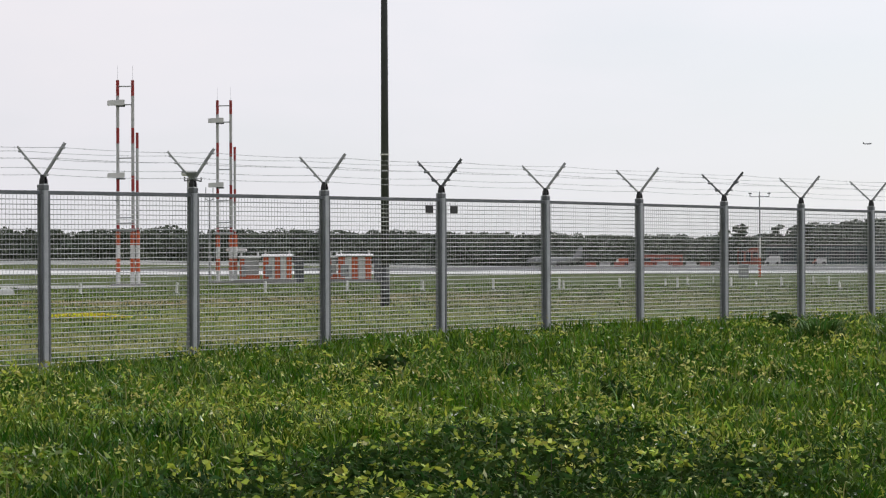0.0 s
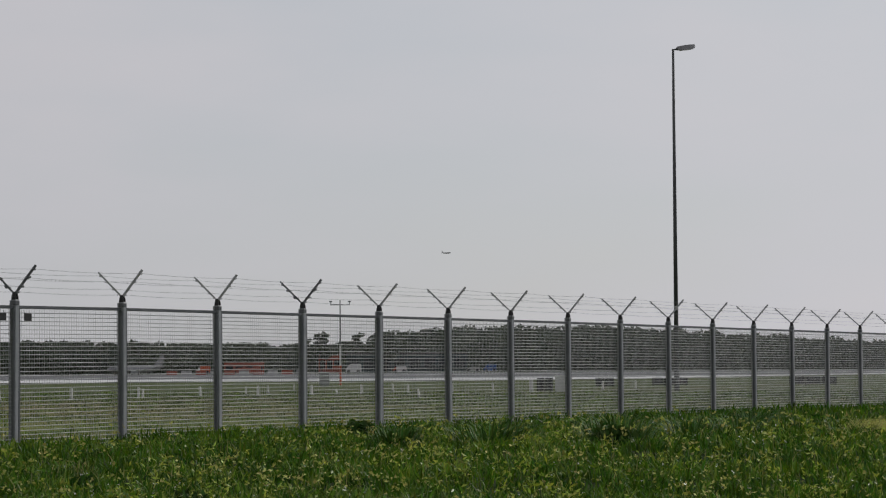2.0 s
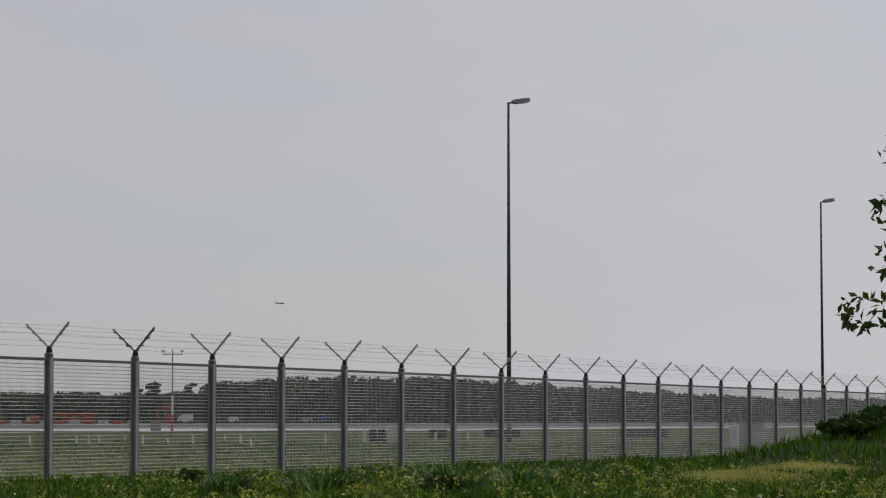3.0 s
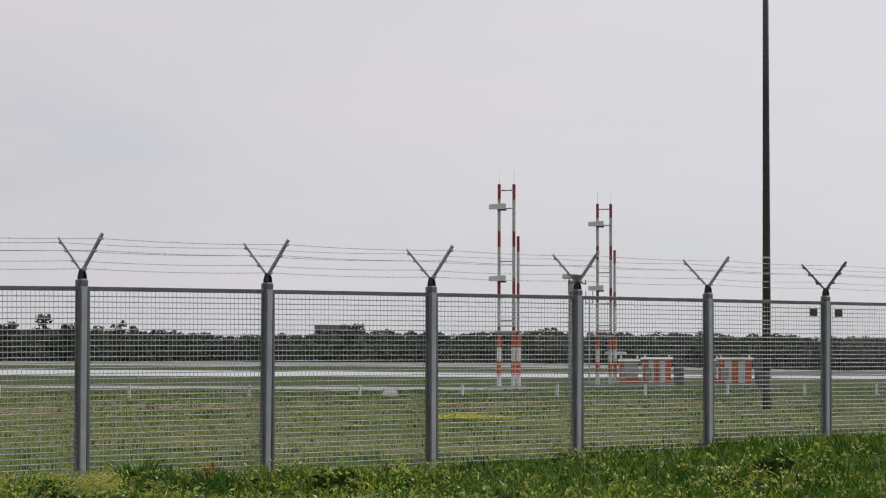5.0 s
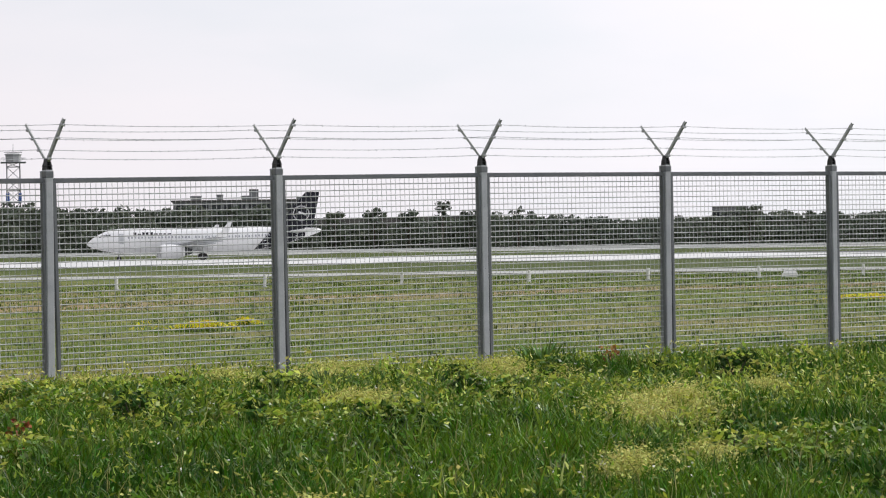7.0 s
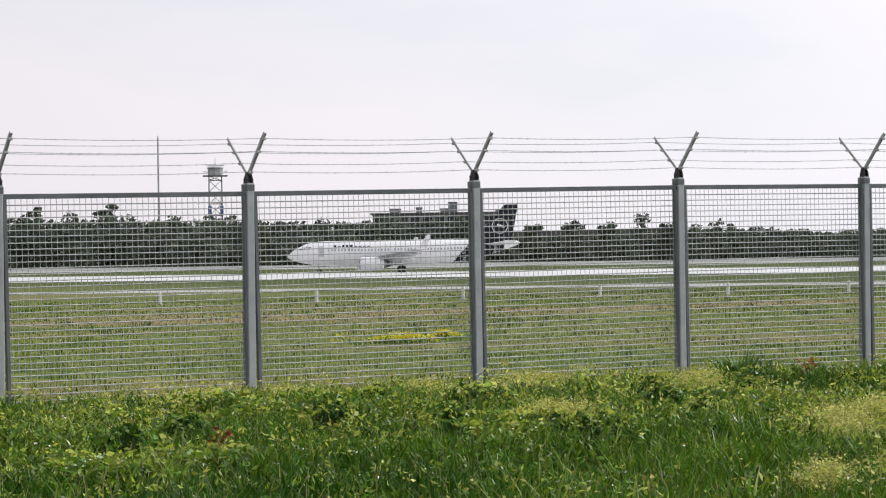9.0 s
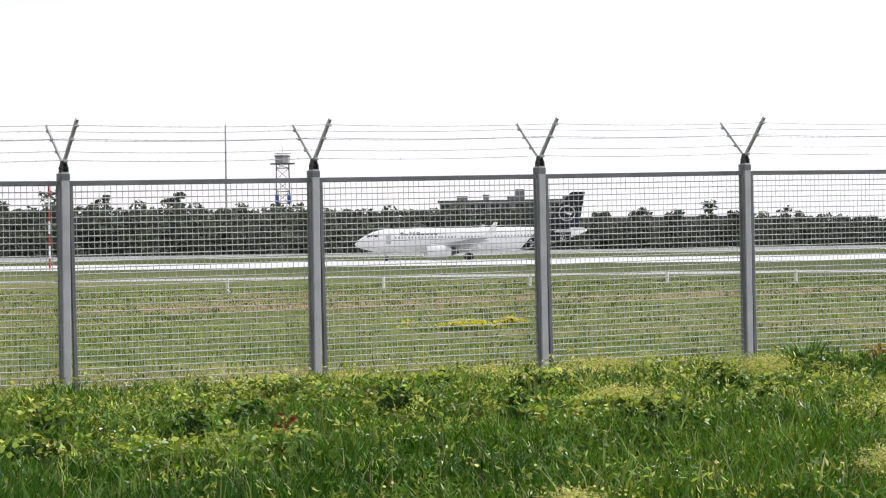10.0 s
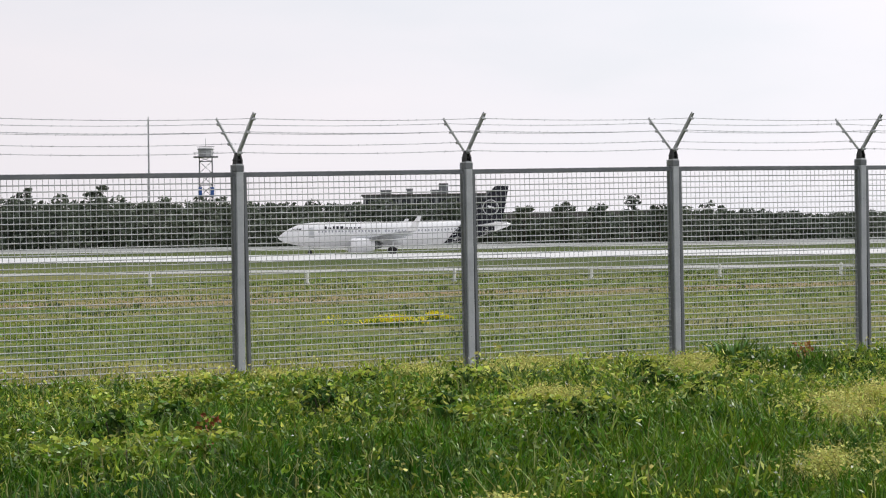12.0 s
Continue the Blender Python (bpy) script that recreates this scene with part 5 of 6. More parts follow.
# pale patches: place, breadth, depth away from the path
PATCHES = [(-12.26, -8.45, 0.8, 2.4), (-10.4, -1.6, 0.75, 2.6), (-13.7, -7.0, 0.55, 1.9), (-9.75, -3.2, 0.5, 2.0), (-14.9, -11.4, 0.40, 1.3), (-14.5, -11.5, 0.3, 1.0),
           (-12.6, -3.5, 0.5, 1.8), (-13.5, -2.6, 0.6, 1.6), (-17.6, -12.6, 0.3, 0.8), (-11.6, -7.9, 0.4, 1.6), (-11.3, -2.7, 0.5, 1.8), (-12.0, -2.2, 0.4, 1.4), (-10.0, -4.4, 0.4, 1.6), (-14.9, -3.6, 0.5, 1.4), (-10.3, -7.3, 0.35, 1.5), (16, -9.2, 2.0, 4.5), (22, -8.4, 2.0, 4.0)]


def patch_axes(px, py):
    """Unit vectors across and away from the path at a spot."""
    v = Vector((px - EYE[0], py - EYE[1])).normalized()
    return (v.y, -v.x), (v.x, v.y)


def patch_field(x, y):
    out = np.zeros_like(x)
    for px, py, a, b in PATCHES:
        across, away = patch_axes(px, py)
        u, v = (x - px) * across[0] + (y - py) * across[1], (x - px) * away[0] + (y - py) * away[1]
        out = np.maximum(out, np.exp(-((u / a * 2) ** 2 + (v / b * 2) ** 2)))
    return out


def meadow():
    r = np.random.RandomState(5)
    x, y, d = sector(r, 60000, 8.5, 62, 0.45, 1.0)
    g = 10
    x, y, d = (np.repeat(q, g) for q in (x, y, d))
    sp = 0.05 + d * 0.004
    x, y = x + r.normal(size=len(x)) * sp, y + r.normal(size=len(x)) * sp
    thick = 0.45 + 0.45 * wave(x, y, 2.6, 8) + 0.45 * wave(x, y, 0.8, 9)
    keep = r.uniform(0, 1, len(x)) < np.clip(0.35 + 0.7 * thick, 0.10, 1) * (1 - 0.5 * patch_field(x, y))
    x, y, d, thick = x[keep], y[keep], d[keep], thick[keep]
    h = np.clip(0.105 + 0.095 * thick + 0.03 * step(-2.5, -0.3, y), 0.04, 0.34) * r.uniform(0.55, 1.35, len(x)) * (1 + 1.3 * np.exp(-(((x - 34) / 5.5) ** 2 + ((y + 7) / 2.4) ** 2))) * (1 - 0.4 * step(-2.2, -0.8, y) * (1 - step(-5, 3, x)))
    v, l, s = blades(r, x, y, d, h, (0.0032 + 0.00024 * d) * r.uniform(0.7, 1.4, len(x)), 0.75)
    tagged(new("meadow_grass", raw_mesh("meadow_grass", v, l, s, M_GRASS)), "lush uneven green meadow grass before the fence", "grass", kind="stuff")
    # seeding stalks and straw
    x, y, d = sector(r, 10000, 8.5, 55, 0.5, 1.0)
    h = r.uniform(0.10, 0.30, len(x)) + 0.1 * patch_field(x, y)
    v, l, s = blades(r, x, y, d, h, (0.0022 + 0.00016 * d), 0.7)
    tagged(new("dry_grass", raw_mesh("dry_grass", v, l, s, M_GRASS_DRY)), "thin pale dry stalks among the green grass", "grass", kind="stuff")
    # coarse, paler blades in clumps
    x, y, d = sector(r, 9000, 8.5, 50, 0.4, 1.0)
    k = r.uniform(0, 1, len(x)) < np.clip(0.35 + 0.9 * wave(x, y, 1.6, 41) + 0.5 * wave(x, y, 0.5, 42), 0.03, 1) * (0.2 + 0.8 * step(13.5, 16.5, d))
    x, y, d = (np.repeat(q[k], 9) for q in (x, y, d))
    x, y = x + r.normal(size=len(x)) * 0.035, y + r.normal(size=len(x)) * 0.035
    v, l, s = blades(r, x, y, d, r.uniform(0.10, 0.27, len(x)), (0.0045 + 0.00030 * d) * r.uniform(0.7, 1.4, len(x)), 0.6)
    tagged(new("coarse_grass", raw_mesh("coarse_grass", v, l, s, M_GRASS_PALE)), "coarse light green grass tufts in the meadow", "grass", kind="stuff")
    # broad weeds: rosettes of leaves
    x, y, d = sector(r, 26000, 8.5, 50, 0.2, 1.0)
    k = r.uniform(0, 1, len(x)) < np.clip(0.55 - 0.9 * wave(x, y, 1.9, 17) - 0.9 * wave(x, y, 0.6, 18), 0.06, 1) * (0.5 + 0.5 * step(13.0, 15.5, d)) * (1 - 0.6 * step(16.5, 19, d) * step(-9, -5, x))
    x, y, d = x[k], y[k], d[k]
    m = 18
    cx, cy, hh = np.repeat(x, m), np.repeat(y, m), np.repeat(r.uniform(0.06, 0.2, len(x)), m)
    cx, cy = cx + r.normal(size=len(cx)) * 0.075, cy + r.normal(size=len(cx)) * 0.075
    u = r.uniform(0.15, 1.1, len(cx))
    c = np.stack([cx, cy, ground_z(cx, cy) + hh * u], -1)
    sz = np.repeat(0.009 + 0.0006 * d, m)
    # leaves low on each weed take a dark colour in place of shade
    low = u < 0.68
    tagged(new("weed_shade_leaves", quads_mesh("weed_shade_leaves", leaf_quads(r, c[low], sz[low] * 1.4, 0.5, 0.6, 0.9), M_WEED_DARK)),
           "lower leaves of the meadow weeds, coloured dark for shade", "weeds", kind="stuff")
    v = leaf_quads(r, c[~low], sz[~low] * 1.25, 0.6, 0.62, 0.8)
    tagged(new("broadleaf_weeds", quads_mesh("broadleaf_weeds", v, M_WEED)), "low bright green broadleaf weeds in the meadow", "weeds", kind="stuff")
    # taller leafy herbs in drifts
    x, y, d = sector(r, 24000, 8.5, 46, 0.0, 1.0)
    k = r.uniform(0, 1, len(x)) < np.clip(1.5 * wave(x, y, 1.9, 17) + 1.5 * wave(x, y, 0.6, 18) + 0.05 + 0.55 * step(15.0, 17.5, d) * (1 - step(-9, -6, x)), 0.02, 1) * (0.12 + 0.88 * step(14.5, 17.5, d)) * (1 - 0.55 * step(16.5, 19, d) * step(-9, -5, x))
    x, y, d = x[k], y[k], d[k]
    m = 11
    hh = np.repeat(r.uniform(0.10, 0.24, len(x)), m)
    cx, cy = np.repeat(x, m) + r.normal(size=len(hh)) * 0.05, np.repeat(y, m) + r.normal(size=len(hh)) * 0.05
    c = np.stack([cx, cy, ground_z(cx, cy) + hh * r.uniform(0.35, 1.1, len(cx))], -1)
    v = leaf_quads(r, c, np.repeat(0.0115 + 0.0008 * d, m), 0.45, 0.6, 0.7)
    tagged(new("leafy_herbs", quads_mesh("leafy_herbs", v, M_LEAFY)), "bright leafy herbs in drifts among the grass", "herbs", kind="stuff")
    # pale herb patches
    cs = []
    for px, py, a, b in PATCHES:
        n = int(1500 * a * b) + 200
        across, away = patch_axes(px, py)
        u, v = r.normal(size=n) * a * 0.21, r.normal(size=n) * b * 0.22
        cs.append(np.stack([px + u * across[0] + v * away[0], py + u * across[1] + v * away[1]], -1))
    p = np.concatenate(cs)
    k = r.uniform(0, 1, len(p)) < 0.42 + 0.8 * wave(p[:, 0], p[:, 1], 0.45, 4) + 0.5 * wave(p[:, 0], p[:, 1], 1.1, 6)
    p = p[k]
    c = np.stack([p[:, 0], p[:, 1], ground_z(p[:, 0], p[:, 1]) + r.uniform(0.04, 0.19, len(p))], -1)
    c = np.repeat(c, 9, axis=0) + r.normal(size=(len(c) * 9, 3)) * (0.04, 0.04, 0.02)
    tagged(new("pale_herb_patches", quads_mesh("pale_herb_patches", leaf_quads(r, c, np.full(len(c), 0.0105), 0.5), M_MOSS)),
           "pale yellow-green flowering herb patches in the meadow", "herbs", kind="stuff")
    # yellow-green seed heads in drifts
    x, y, d = sector(r, 16000, 10, 50, 0.2, 1.0)
    k = r.uniform(0, 1, len(x)) < np.clip(0.10 + 0.75 * wave(x, y, 4.5, 27) + 0.4 * wave(x, y, 1.0, 28) + 0.5 * np.exp(-(((x + 1.5) / 4) ** 2 + ((y + 9) / 2.5) ** 2)), 0.02, 1) * (0.25 + 0.75 * step(16.5, 20, d))
    x, y, d = x[k], y[k], d[k]
    m = 3
    cx, cy = np.repeat(x, m) + r.normal(size=len(x) * m) * 0.02, np.repeat(y, m) + r.normal(size=len(x) * m) * 0.02
    c = np.stack([cx, cy, ground_z(cx, cy) + np.repeat(r.uniform(0.16, 0.30, len(x)), m) + r.normal(size=len(cx)) * 0.015], -1)
    tagged(new("seed_heads", quads_mesh("seed_heads", leaf_quads(r, c, np.repeat(0.008 + 0.0005 * d, m), 0.2), M_MOSS)),
           "yellow-green seed heads above the meadow grass", "grass", kind="stuff")
    # small white heads
    x, y, d = sector(r, 2200, 9, 48, 0.2, 1.0)
    k = r.uniform(0, 1, len(x)) < np.clip(0.4 + 0.7 * wave(x, y, 4.2, 21), 0.1, 1)
    x, y, d = x[k], y[k], d[k]
    c = np.stack([x, y, ground_z(x, y) + r.uniform(0.10, 0.24, len(x))], -1)
    c = np.repeat(c, 2, axis=0) + r.normal(size=(len(c) * 2, 3)) * 0.008
    tagged(new("white_blossoms", quads_mesh("white_blossoms", leaf_quads(r, c, np.repeat(0.005 + 0.0003 * d, 2), 0.3), M_BLOOM)),
           "small scattered white blossoms above the grass", "flowers", kind="stuff")


def bush(name, x, y, w, h, n, size, material, seed, label, category="bush", crown=None):
    """A low clump: several stems and a ragged heap of leaves."""
    r = np.random.RandomState(seed)
    t = thing(name, x, y, float(ground_z(x, y)), 0, label, category)
    tips = []
    for k in range(9):
        a = r.uniform(0, 6.28)
        e = Vector((math.cos(a) * w * r.uniform(0.1, 0.8), math.sin(a) * w * r.uniform(0.1, 0.8), h * r.uniform(0.45, 0.95)))
        bm = B()
        tube(bm, (0, 0, -0.03), e, 0.008 + 0.01 * h, 0.004, seg=5)
        part("stem", bm, M_BARK, t)
        tips.append(tuple(e))
    c = np.array(tips)
    rad = np.tile([w * 0.42, w * 0.42, h * 0.34], (len(c), 1)) * r.uniform(0.7, 1.2, (len(c), 1))
    part("foliage", quads_mesh("foliage", leaf_cloud(r, c, rad, n // len(c), size), material), None, t)
    if crown:
        a, q = r.uniform(0, 6.28, n // 4), w * 0.85 * r.uniform(0, 1, n // 4) ** 0.5
        tops = np.stack([q * np.cos(a), q * np.sin(a), h * (1.15 - 0.5 * (q / w) ** 2) * r.uniform(0.85, 1.12, n // 4)], -1)
        tagged(part("top_leaves", quads_mesh("top_leaves", leaf_quads(r, tops, np.full(len(tops), size * 1.1), 0.75), crown), None, t), "bright yellow-green leaves on top", kind="stuff")


def rapeseed(x, y, a, b, n, seed, turn):
    """A low streak of yellow blossom heads over a few leaves and thin stalks."""
    r = np.random.RandomState(seed)
    t = thing("yellow_flower_clump", x, y, 0, turn, "bright yellow flowering clump in the mown grass", "flowers", "yellow clumps")
    px, py = r.normal(size=n) * a * 0.5, r.normal(size=n) * b * 0.5
    z = r.uniform(0.06, 0.17, n) * (0.7 + 0.3 * np.cos(px / a * 2))
    part("blossoms", quads_mesh("blossoms", leaf_quads(r, np.stack([px, py, z], -1), np.full(n, 0.034), 0.4), M_YELLOW), None, t)
    v, l, sz = blades(r, px[::3] + x, py[::3] + y, 40 + 0 * px[::3], z[::3], np.full(len(px[::3]), 0.006), 0.2)
    v = v - np.array([x, y, 0])
    tagged(part("stalks", raw_mesh("stalks", v, l, sz, M_GRASS), None, t), kind="stuff")
    k = n // 6
    c = np.stack([r.normal(size=k) * a * 0.5, r.normal(size=k) * b * 0.5, r.uniform(0.01, 0.10, k)], -1)
    part("leaves", quads_mesh("leaves", leaf_quads(r, c, np.full(k, 0.05), 0.2), M_WEED), None, t)


def airfield_grass():
    r = np.random.RandomState(9)
    n = 250000
    d = 24 * (120 / 24) ** r.uniform(0, 1, n)
    a = np.radians(r.uniform(14, 76, n))
    x, y = EYE[0] + d * np.sin(a), EYE[1] + d * np.cos(a)
    k = (y > 0.5) & (y < 78) & (r.uniform(0, 1, n) < np.clip(0.6 + 0.5 * wave(x, y * 1.6, 7, 33), 0.15, 1))
    x, y, d = x[k], y[k], d[k]
    h = (0.025 + 0.035 * r.rand(len(x))) * (1 + 0.6 * np.clip(wave(x, y, 3.0, 31), 0, 1)) + 0.10 * (1 - step(0.5, 2.0, y)) * r.rand(len(x))
    lush = r.uniform(18, 48, len(x)) < x
    ex, ey, ed, eh = x[lush], y[lush], d[lush], h[lush]
    x, y, d, h = x[~lush], y[~lush], d[~lush], h[~lush]
    v, l, s = blades(r, x, y, d, h, (0.0018 + 0.00011 * d) * r.uniform(0.7, 1.4, len(x)), 0.8)
    tagged(new("airfield_grass", raw_mesh("airfield_grass", v, l, s, M_AIRGRASS)), "short yellow-green mown grass behind the fence", "grass", kind="stuff")
    v, l, s = blades(r, ex, ey, ed, eh, (0.0018 + 0.00011 * ed) * r.uniform(0.7, 1.4, len(ex)), 0.8)
    tuft_x, tuft_y = r.uniform(-16, 95, 15000), 1.0 + 70 * r.uniform(0, 1, 15000) ** 1.3
    k = r.uniform(0, 1, 15000) < np.clip(0.45 + 0.6 * wave(tuft_x, tuft_y * 0.4, 5, 61) + 0.4 * wave(tuft_x, tuft_y * 0.5, 1.6, 62), 0.05, 1)
    tx, ty = (np.repeat(q[k], 8) for q in (tuft_x, tuft_y))
    tx, ty = tx + r.normal(size=len(tx)) * 0.10, ty + r.normal(size=len(tx)) * 0.10
    td, shade = np.hypot(tx - EYE[0], ty - EYE[1]), np.repeat(r.uniform(0, 1, k.sum()), 8)
    th = np.repeat(r.uniform(0.05, 0.13, k.sum()), 8) * r.uniform(0.6, 1.1, len(tx))
    for name, sel, material, label in (("rough_tufts", shade < 0.55, M_AIRGRASS_LUSH, "dark rough tufts in the mown grass"), ("pale_tufts", shade >= 0.55, M_GRASS_PALE, "light green rough tufts in the mown grass")):
        bv, bl, bs = blades(r, tx[sel], ty[sel], td[sel], th[sel], (0.004 + 0.00016 * td[sel]), 0.7)
        tagged(new(name, raw_mesh(name, bv, bl, bs, material)), label, "grass", kind="stuff")
    tagged(new("lush_airfield_grass", raw_mesh("lush_airfield_grass", v, l, s, M_AIRGRASS_LUSH)), "short dark green mown grass behind the fence", "grass", kind="stuff")



def brambles():
    """Low dark leafy thickets: arching stems under a ragged skin of leaves, with paler tips."""
    r = np.random.RandomState(77)
    drifts = [(-12.6, -13.4, 2.0, 0.55), (-11.6, -14.3, 1.6, 0.6), (-10.6, -12.6, 1.1, 0.4), (-13.9, -14.2, 1.0, 0.5), (-14.4, -7.6, 0.9, 0.45), (-15.0, -4.6, 1.3, 0.6),
              (-17.6, -8.4, 1.0, 0.45), (-12.6, -3.6, 0.9, 0.4), (-18.6, -6.4, 0.9, 0.5), (-11.4, -5.9, 0.8, 0.35), (-13.6, -11.0, 0.7, 0.3)]
    for i, (px, py, a, b) in enumerate(drifts):
        n = int(900 * a * (b + 0.4))
        x, y = r.normal(size=n) * a * 0.5, r.normal(size=n) * b * 0.6
        lump = 0.5 + 0.5 * wave(x + px, y + py, 0.7, 51)
        k = r.uniform(0, 1, n) < 0.25 + 0.75 * lump
        x, y, lump = x[k], y[k], lump[k]
        top = (0.09 + 0.24 * lump) if i < 4 else (0.06 + 0.15 * lump)
        t = thing("bramble_thicket", px, py, float(ground_z(px, py)), 0, "low dark leafy bramble thicket in the meadow", "bush", "bramble thickets")
        m = 7
        q = [np.repeat(v, m) for v in (x, y, top)]
        q[0], q[1] = q[0] + r.normal(size=len(q[0])) * 0.05, q[1] + r.normal(size=len(q[0])) * 0.05
        c = np.stack([q[0], q[1], ground_z(px + q[0], py + q[1]) - float(ground_z(px, py)) + q[2] * r.uniform(0.2, 1.05, len(q[0]))], -1)
        part("leaves", quads_mesh("leaves", leaf_quads(r, c, np.full(len(c), 0.030), 0.45, 0.7, 0.5), M_WEED_DARK if i < 4 else M_WEED), None, t)
        tips = np.stack([x, y, ground_z(px + x, py + y) - float(ground_z(px, py)) + top * 1.08], -1)[::7 if i < 4 else 3]
        tips = np.repeat(tips, 3, axis=0) + r.normal(size=(len(tips) * 3, 3)) * (0.02, 0.02, 0.01)
        tagged(part("top_leaves", quads_mesh("top_leaves", leaf_quads(r, tips, np.full(len(tips), 0.023), 0.5), M_LEAFY), None, t), "bright yellow-green leaf tips", kind="stuff")
        bm = B()
        for j in range(min(24, len(x))):
            p = Vector((x[j], y[j], 0))
            e = p + Vector((r.uniform(-0.1, 0.1), r.uniform(-0.1, 0.1), top[j]))
            tube(bm, p - Vector((0, 0, 0.1)), e, 0.004, 0.002, seg=4, cap=False)
        tagged(part("stems", bm, M_BARK, t), kind="stuff")


def tussock(x, y, w, h, n, seed):
    """A dense fan of long arching grass blades."""
    r = np.random.RandomState(seed)
    t = thing("grass_tussock", x, y, float(ground_z(x, y)), 0, "tall dark green tussock of arching grass blades", "grass", "tussocks")
    rr = w * 0.35 * r.uniform(0, 1, n) ** 0.5
    a = r.uniform(0, 6.283, n)
    bx, by = rr * np.cos(a), rr * np.sin(a)
    hh = h * r.uniform(0.55, 1.1, n)
    out = np.stack([np.cos(a), np.sin(a), 0 * a], -1) * (w * r.uniform(0.15, 0.6, n))[:, None]
    side = np.stack([-np.sin(a), np.cos(a), 0 * a], -1) * 0.011
    base = np.stack([bx, by, np.full(n, -0.03)], -1)
    mid = base + out * 0.35 + np.stack([0 * hh, 0 * hh, hh * 0.65], -1)
    tip = base + out + np.stack([0 * hh, 0 * hh, hh * r.uniform(0.6, 1.0, n)], -1)
    v = np.stack([base - side, base + side, mid + side * 0.8, mid - side * 0.8, tip], 1).reshape(-1, 3)
    i = np.arange(n)[:, None] * 5
    loops = np.concatenate([i, i + 1, i + 2, i + 3, i + 3, i + 2, i + 4], 1).ravel()
    tagged(part("tuft", raw_mesh("tuft", v, loops, np.tile([4, 3], n), M_TUSSOCK), None, t), kind="stuff")


meadow()
brambles()
for k, (tx, ty, tw, th) in enumerate([(7.3, -6.1, 1.3, 0.5), (8.3, -7.5, 1.2, 0.62), (11.5, -7.2, 1.0, 0.45), (14.5, -6.8, 1.2, 0.45), (6.0, -5.4, 0.8, 0.4),
                                      (-8.0, -1.6, 0.7, 0.42), (-12.1, -4.0, 0.6, 0.3), (-11.2, -3.6, 0.5, 0.28), (18.5, -5.5, 1.1, 0.45), (-14.2, -10.6, 0.4, 0.22)]):
    tussock(tx, ty, tw, th, 190, 120 + k)
airfield_grass()
bush("dark_bush", -3.1, -5.6, 0.22, 0.26, 260, 0.05, M_WEED_DARK, 41, "small dark green bush in the meadow")
bush("dark_bush", -3.2, -7.2, 0.16, 0.16, 150, 0.04, M_WEED_DARK, 42, "small dark green bush in the meadow")
bush("dark_bush", -10.3, -12.2, 0.22, 0.2, 260, 0.03, M_WEED_DARK, 43, "leafy dark green bush in the meadow")
bush("dark_bush", 7.2, -8.0, 0.32, 0.3, 300, 0.06, M_WEED_DARK, 44, "tall dark tussock in the meadow")
bush("dark_bush", -5.4, -9.8, 0.26, 0.2, 200, 0.05, M_WEED_DARK, 45, "small dark green bush in the meadow")
bush("dark_bush", 11, -2.0, 0.3, 0.26, 220, 0.06, M_WEED_DARK, 46, "low dark bush close to the fence")
bush("dark_bush", 29.8, -7.0, 0.9, 0.4, 1100, 0.09, M_WEED_DARK, 47, "thick dark bush on the grassy mound")
bush("dark_bush", 32.2, -7.2, 1.1, 0.45, 1300, 0.09, M_WEED_DARK, 48, "thick dark bush on the grassy mound")
bush("dark_bush", 35, -7.4, 1.3, 0.5, 1400, 0.1, M_WEED_DARK, 49, "thick dark bush on the grassy mound")
PLANTS = [(-13.50, -13.28, 0.30, 0.16),
          (-13.54, -13.79, 0.34, 0.18),
          (-11.70, -13.67, 0.30, 0.17),
          (-10.99, -13.61, 0.24, 0.16),
          (-11.61, -14.79, 0.20, 0.14),
          (-12.46, -15.60, 0.24, 0.14),
          (-11.63, -12.69, 0.25, 0.14),
          (-12.20, -11.86, 0.20, 0.14),
          (-13.56, -4.10, 0.16, 0.20),
          (-14.60, -6.93, 0.15, 0.18),
          (-15.28, -8.35, 0.16, 0.18),
          (-18.82, -9.04, 0.30, 0.20),
          (-12.00, -5.90, 0.20, 0.20),
          (-14.56, -8.52, 0.20, 0.16),
          (-14.27, -8.43, 0.20, 0.16),
          (-14.90, -7.75, 0.20, 0.16),
          (-12.90, -3.12, 0.18, 0.20),
          (-14.07, -11.19, 0.25, 0.18),
          (-9.19, -3.30, 0.16, 0.20),
          (-17.79, -6.65, 0.22, 0.18),
          (-8.70, -4.11, 0.18, 0.18),
          (-12.89, -12.72, 0.25, 0.18)]
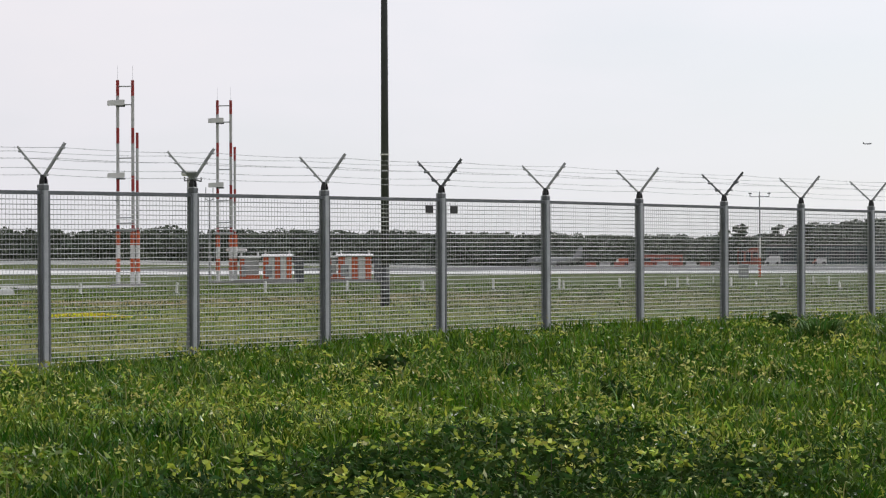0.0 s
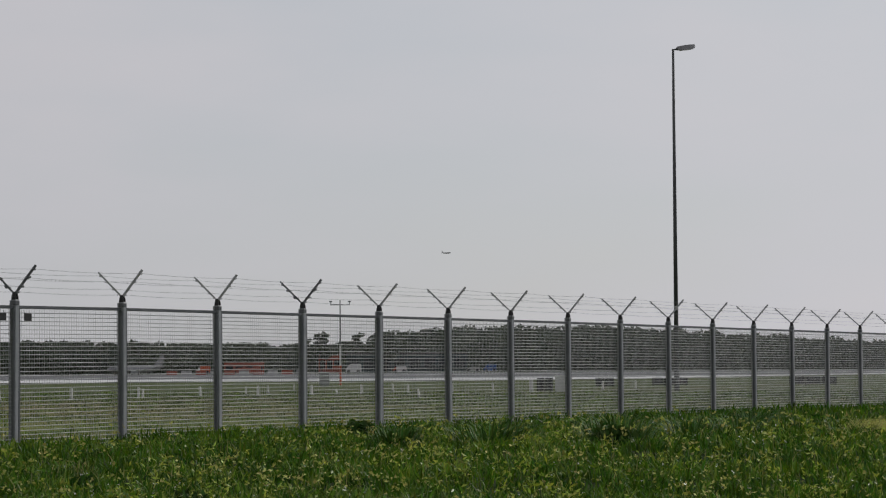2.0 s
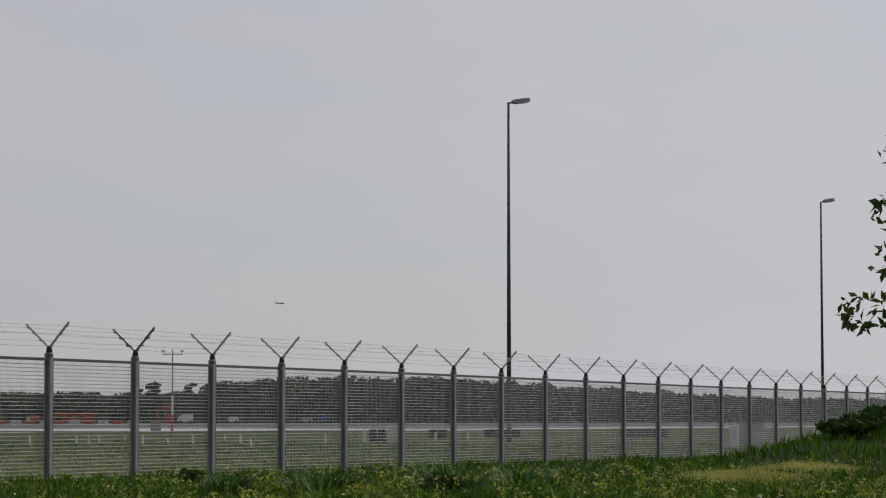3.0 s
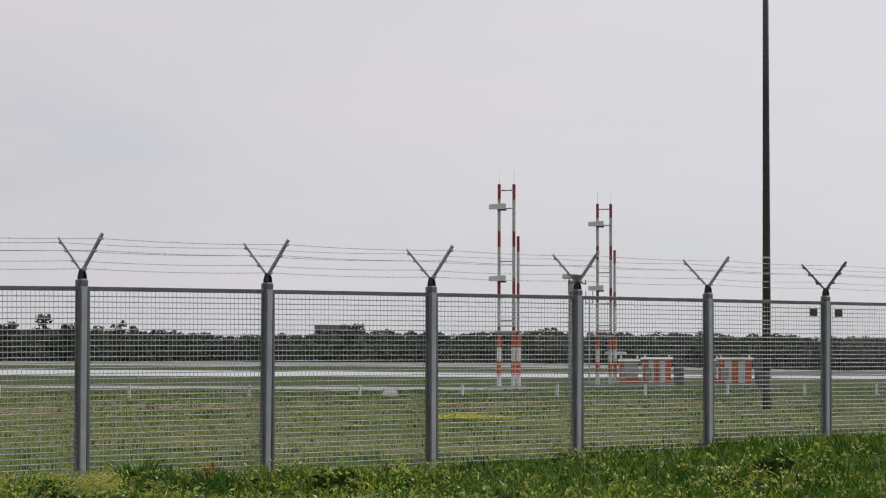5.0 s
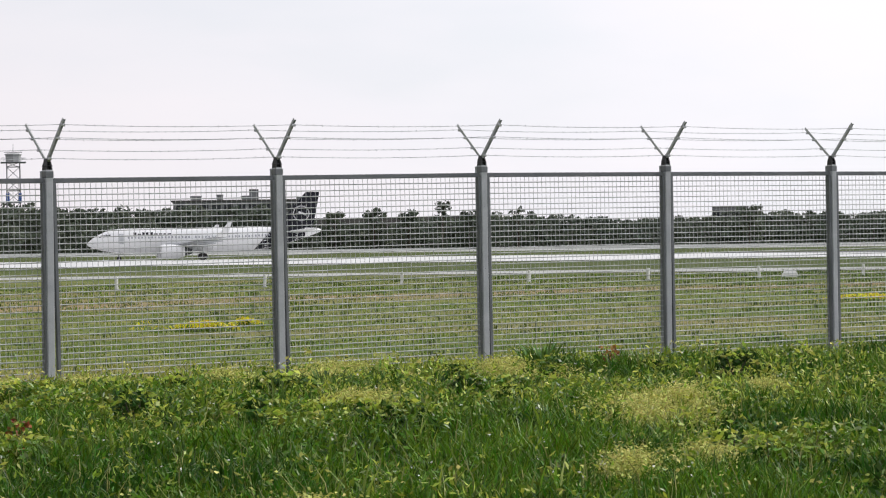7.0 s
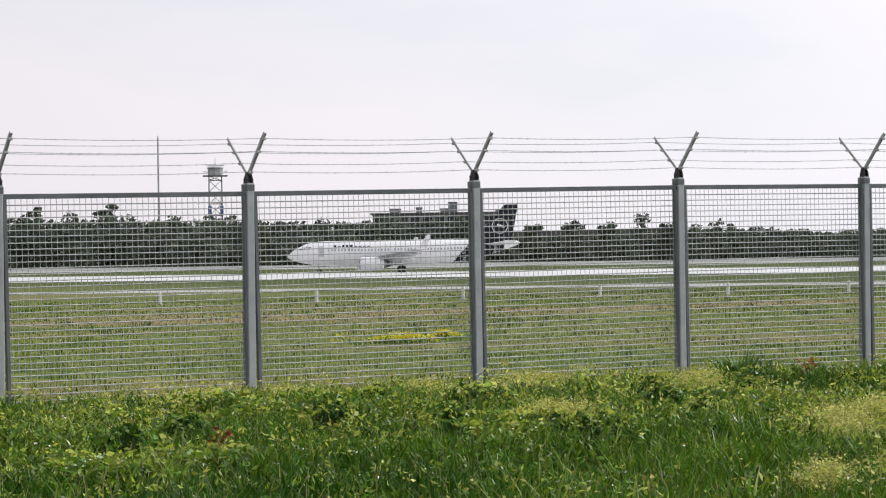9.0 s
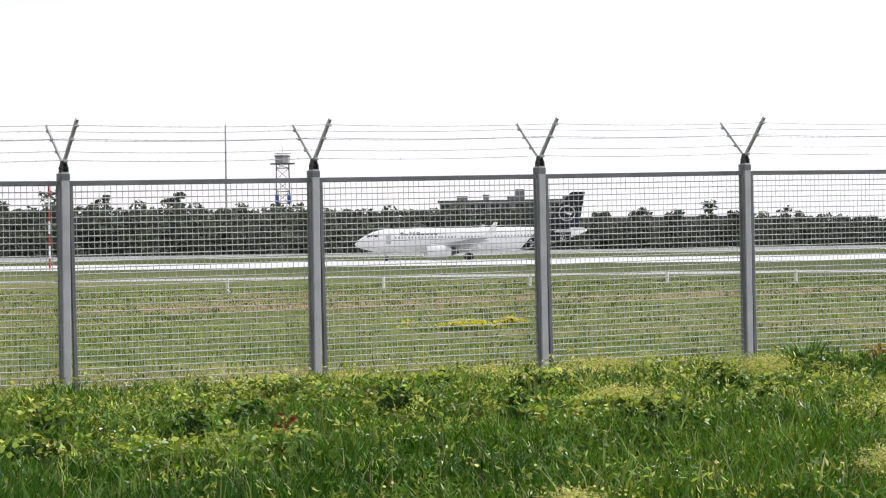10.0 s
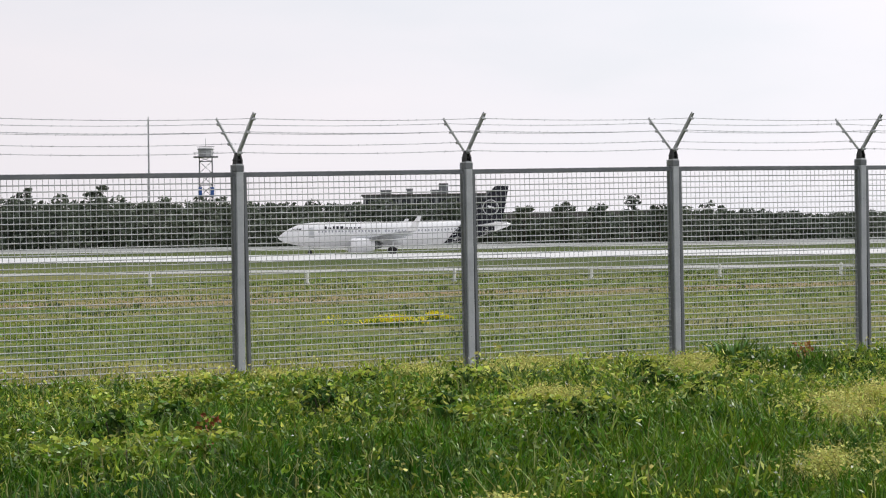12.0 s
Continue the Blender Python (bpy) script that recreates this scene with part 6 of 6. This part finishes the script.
FENCE_PLANTS = [(-13.2, -5.2, 0.24, 0.2), (-10.2, -4.6, 0.2, 0.2), (-11.5, -3.1, 0.22, 0.2), (-9.9, -2.9, 0.2, 0.18),
          (-14.9, -5.9, 0.26, 0.2), (-16.4, -6.6, 0.24, 0.2), (-8.5, -5.0, 0.22, 0.2), (-12.3, -6.8, 0.2, 0.17), (-17.2, -7.6, 0.2, 0.17)]
for k, (px, py, pw, ph) in enumerate(PLANTS + FENCE_PLANTS):
    bush("leafy_plant", px, py, pw, ph * (1.1 if py < -4.2 else 0.8), 220, 0.027, M_WEED_DARK, 70 + k, "dark leafy herb clump with brighter top leaves", "plant", M_LEAFY if k % 3 else M_WEED)
bush("red_dock", -16.66, -7.8, 0.10, 0.2, 70, 0.022, M_REDLEAF, 50, "rust-red dock plant in the green meadow", "plant")
bush("red_dock", -17.1, -8.6, 0.08, 0.12, 50, 0.025, M_REDLEAF, 51, "rust-red dock plant in the green meadow", "plant")
bush("yellow_dock", -18.6, -8.7, 0.22, 0.2, 130, 0.022, M_MOSS, 52, "yellowing leafy plant in the meadow", "plant")
bush("brown_dock", -8.6, -3.4, 0.12, 0.22, 60, 0.022, M_REDLEAF, 53, "brownish dry dock plant near the fence", "plant")
rapeseed(-3.45, 13.1, 0.52, 0.22, 300, 61, -30)
rapeseed(-2.0, 14.25, 0.26, 0.15, 140, 63, -30)
rapeseed(-4.2, 13.6, 0.2, 0.12, 30, 64, -30)
rapeseed(15.6, 17.7, 1.0, 0.35, 420, 62, -45)


def barrier_row():
    """Low red and white barrier blocks on the far edge of the pavement."""
    a, b = Vector((423.0, 280.8)), Vector((437.5, 257.9))
    for k in range(10):
        p = a.lerp(b, k / 9)
        t = thing("barrier_block", p.x, p.y, 0.18, -58, "low faded red and white barrier block", "barrier", "barrier blocks")
        bm = B()
        loft(bm, [[(-1.1, -w, z), (1.1, -w, z), (1.1, w, z), (-1.1, w, z)] for w, z in ((0.3, 0), (0.26, 0.25), (0.12, 0.5), (0.1, 0.9))])
        part("block", bm, (M_BRICKRED, M_GREYWHITE)[k % 2], t)


barrier_row()
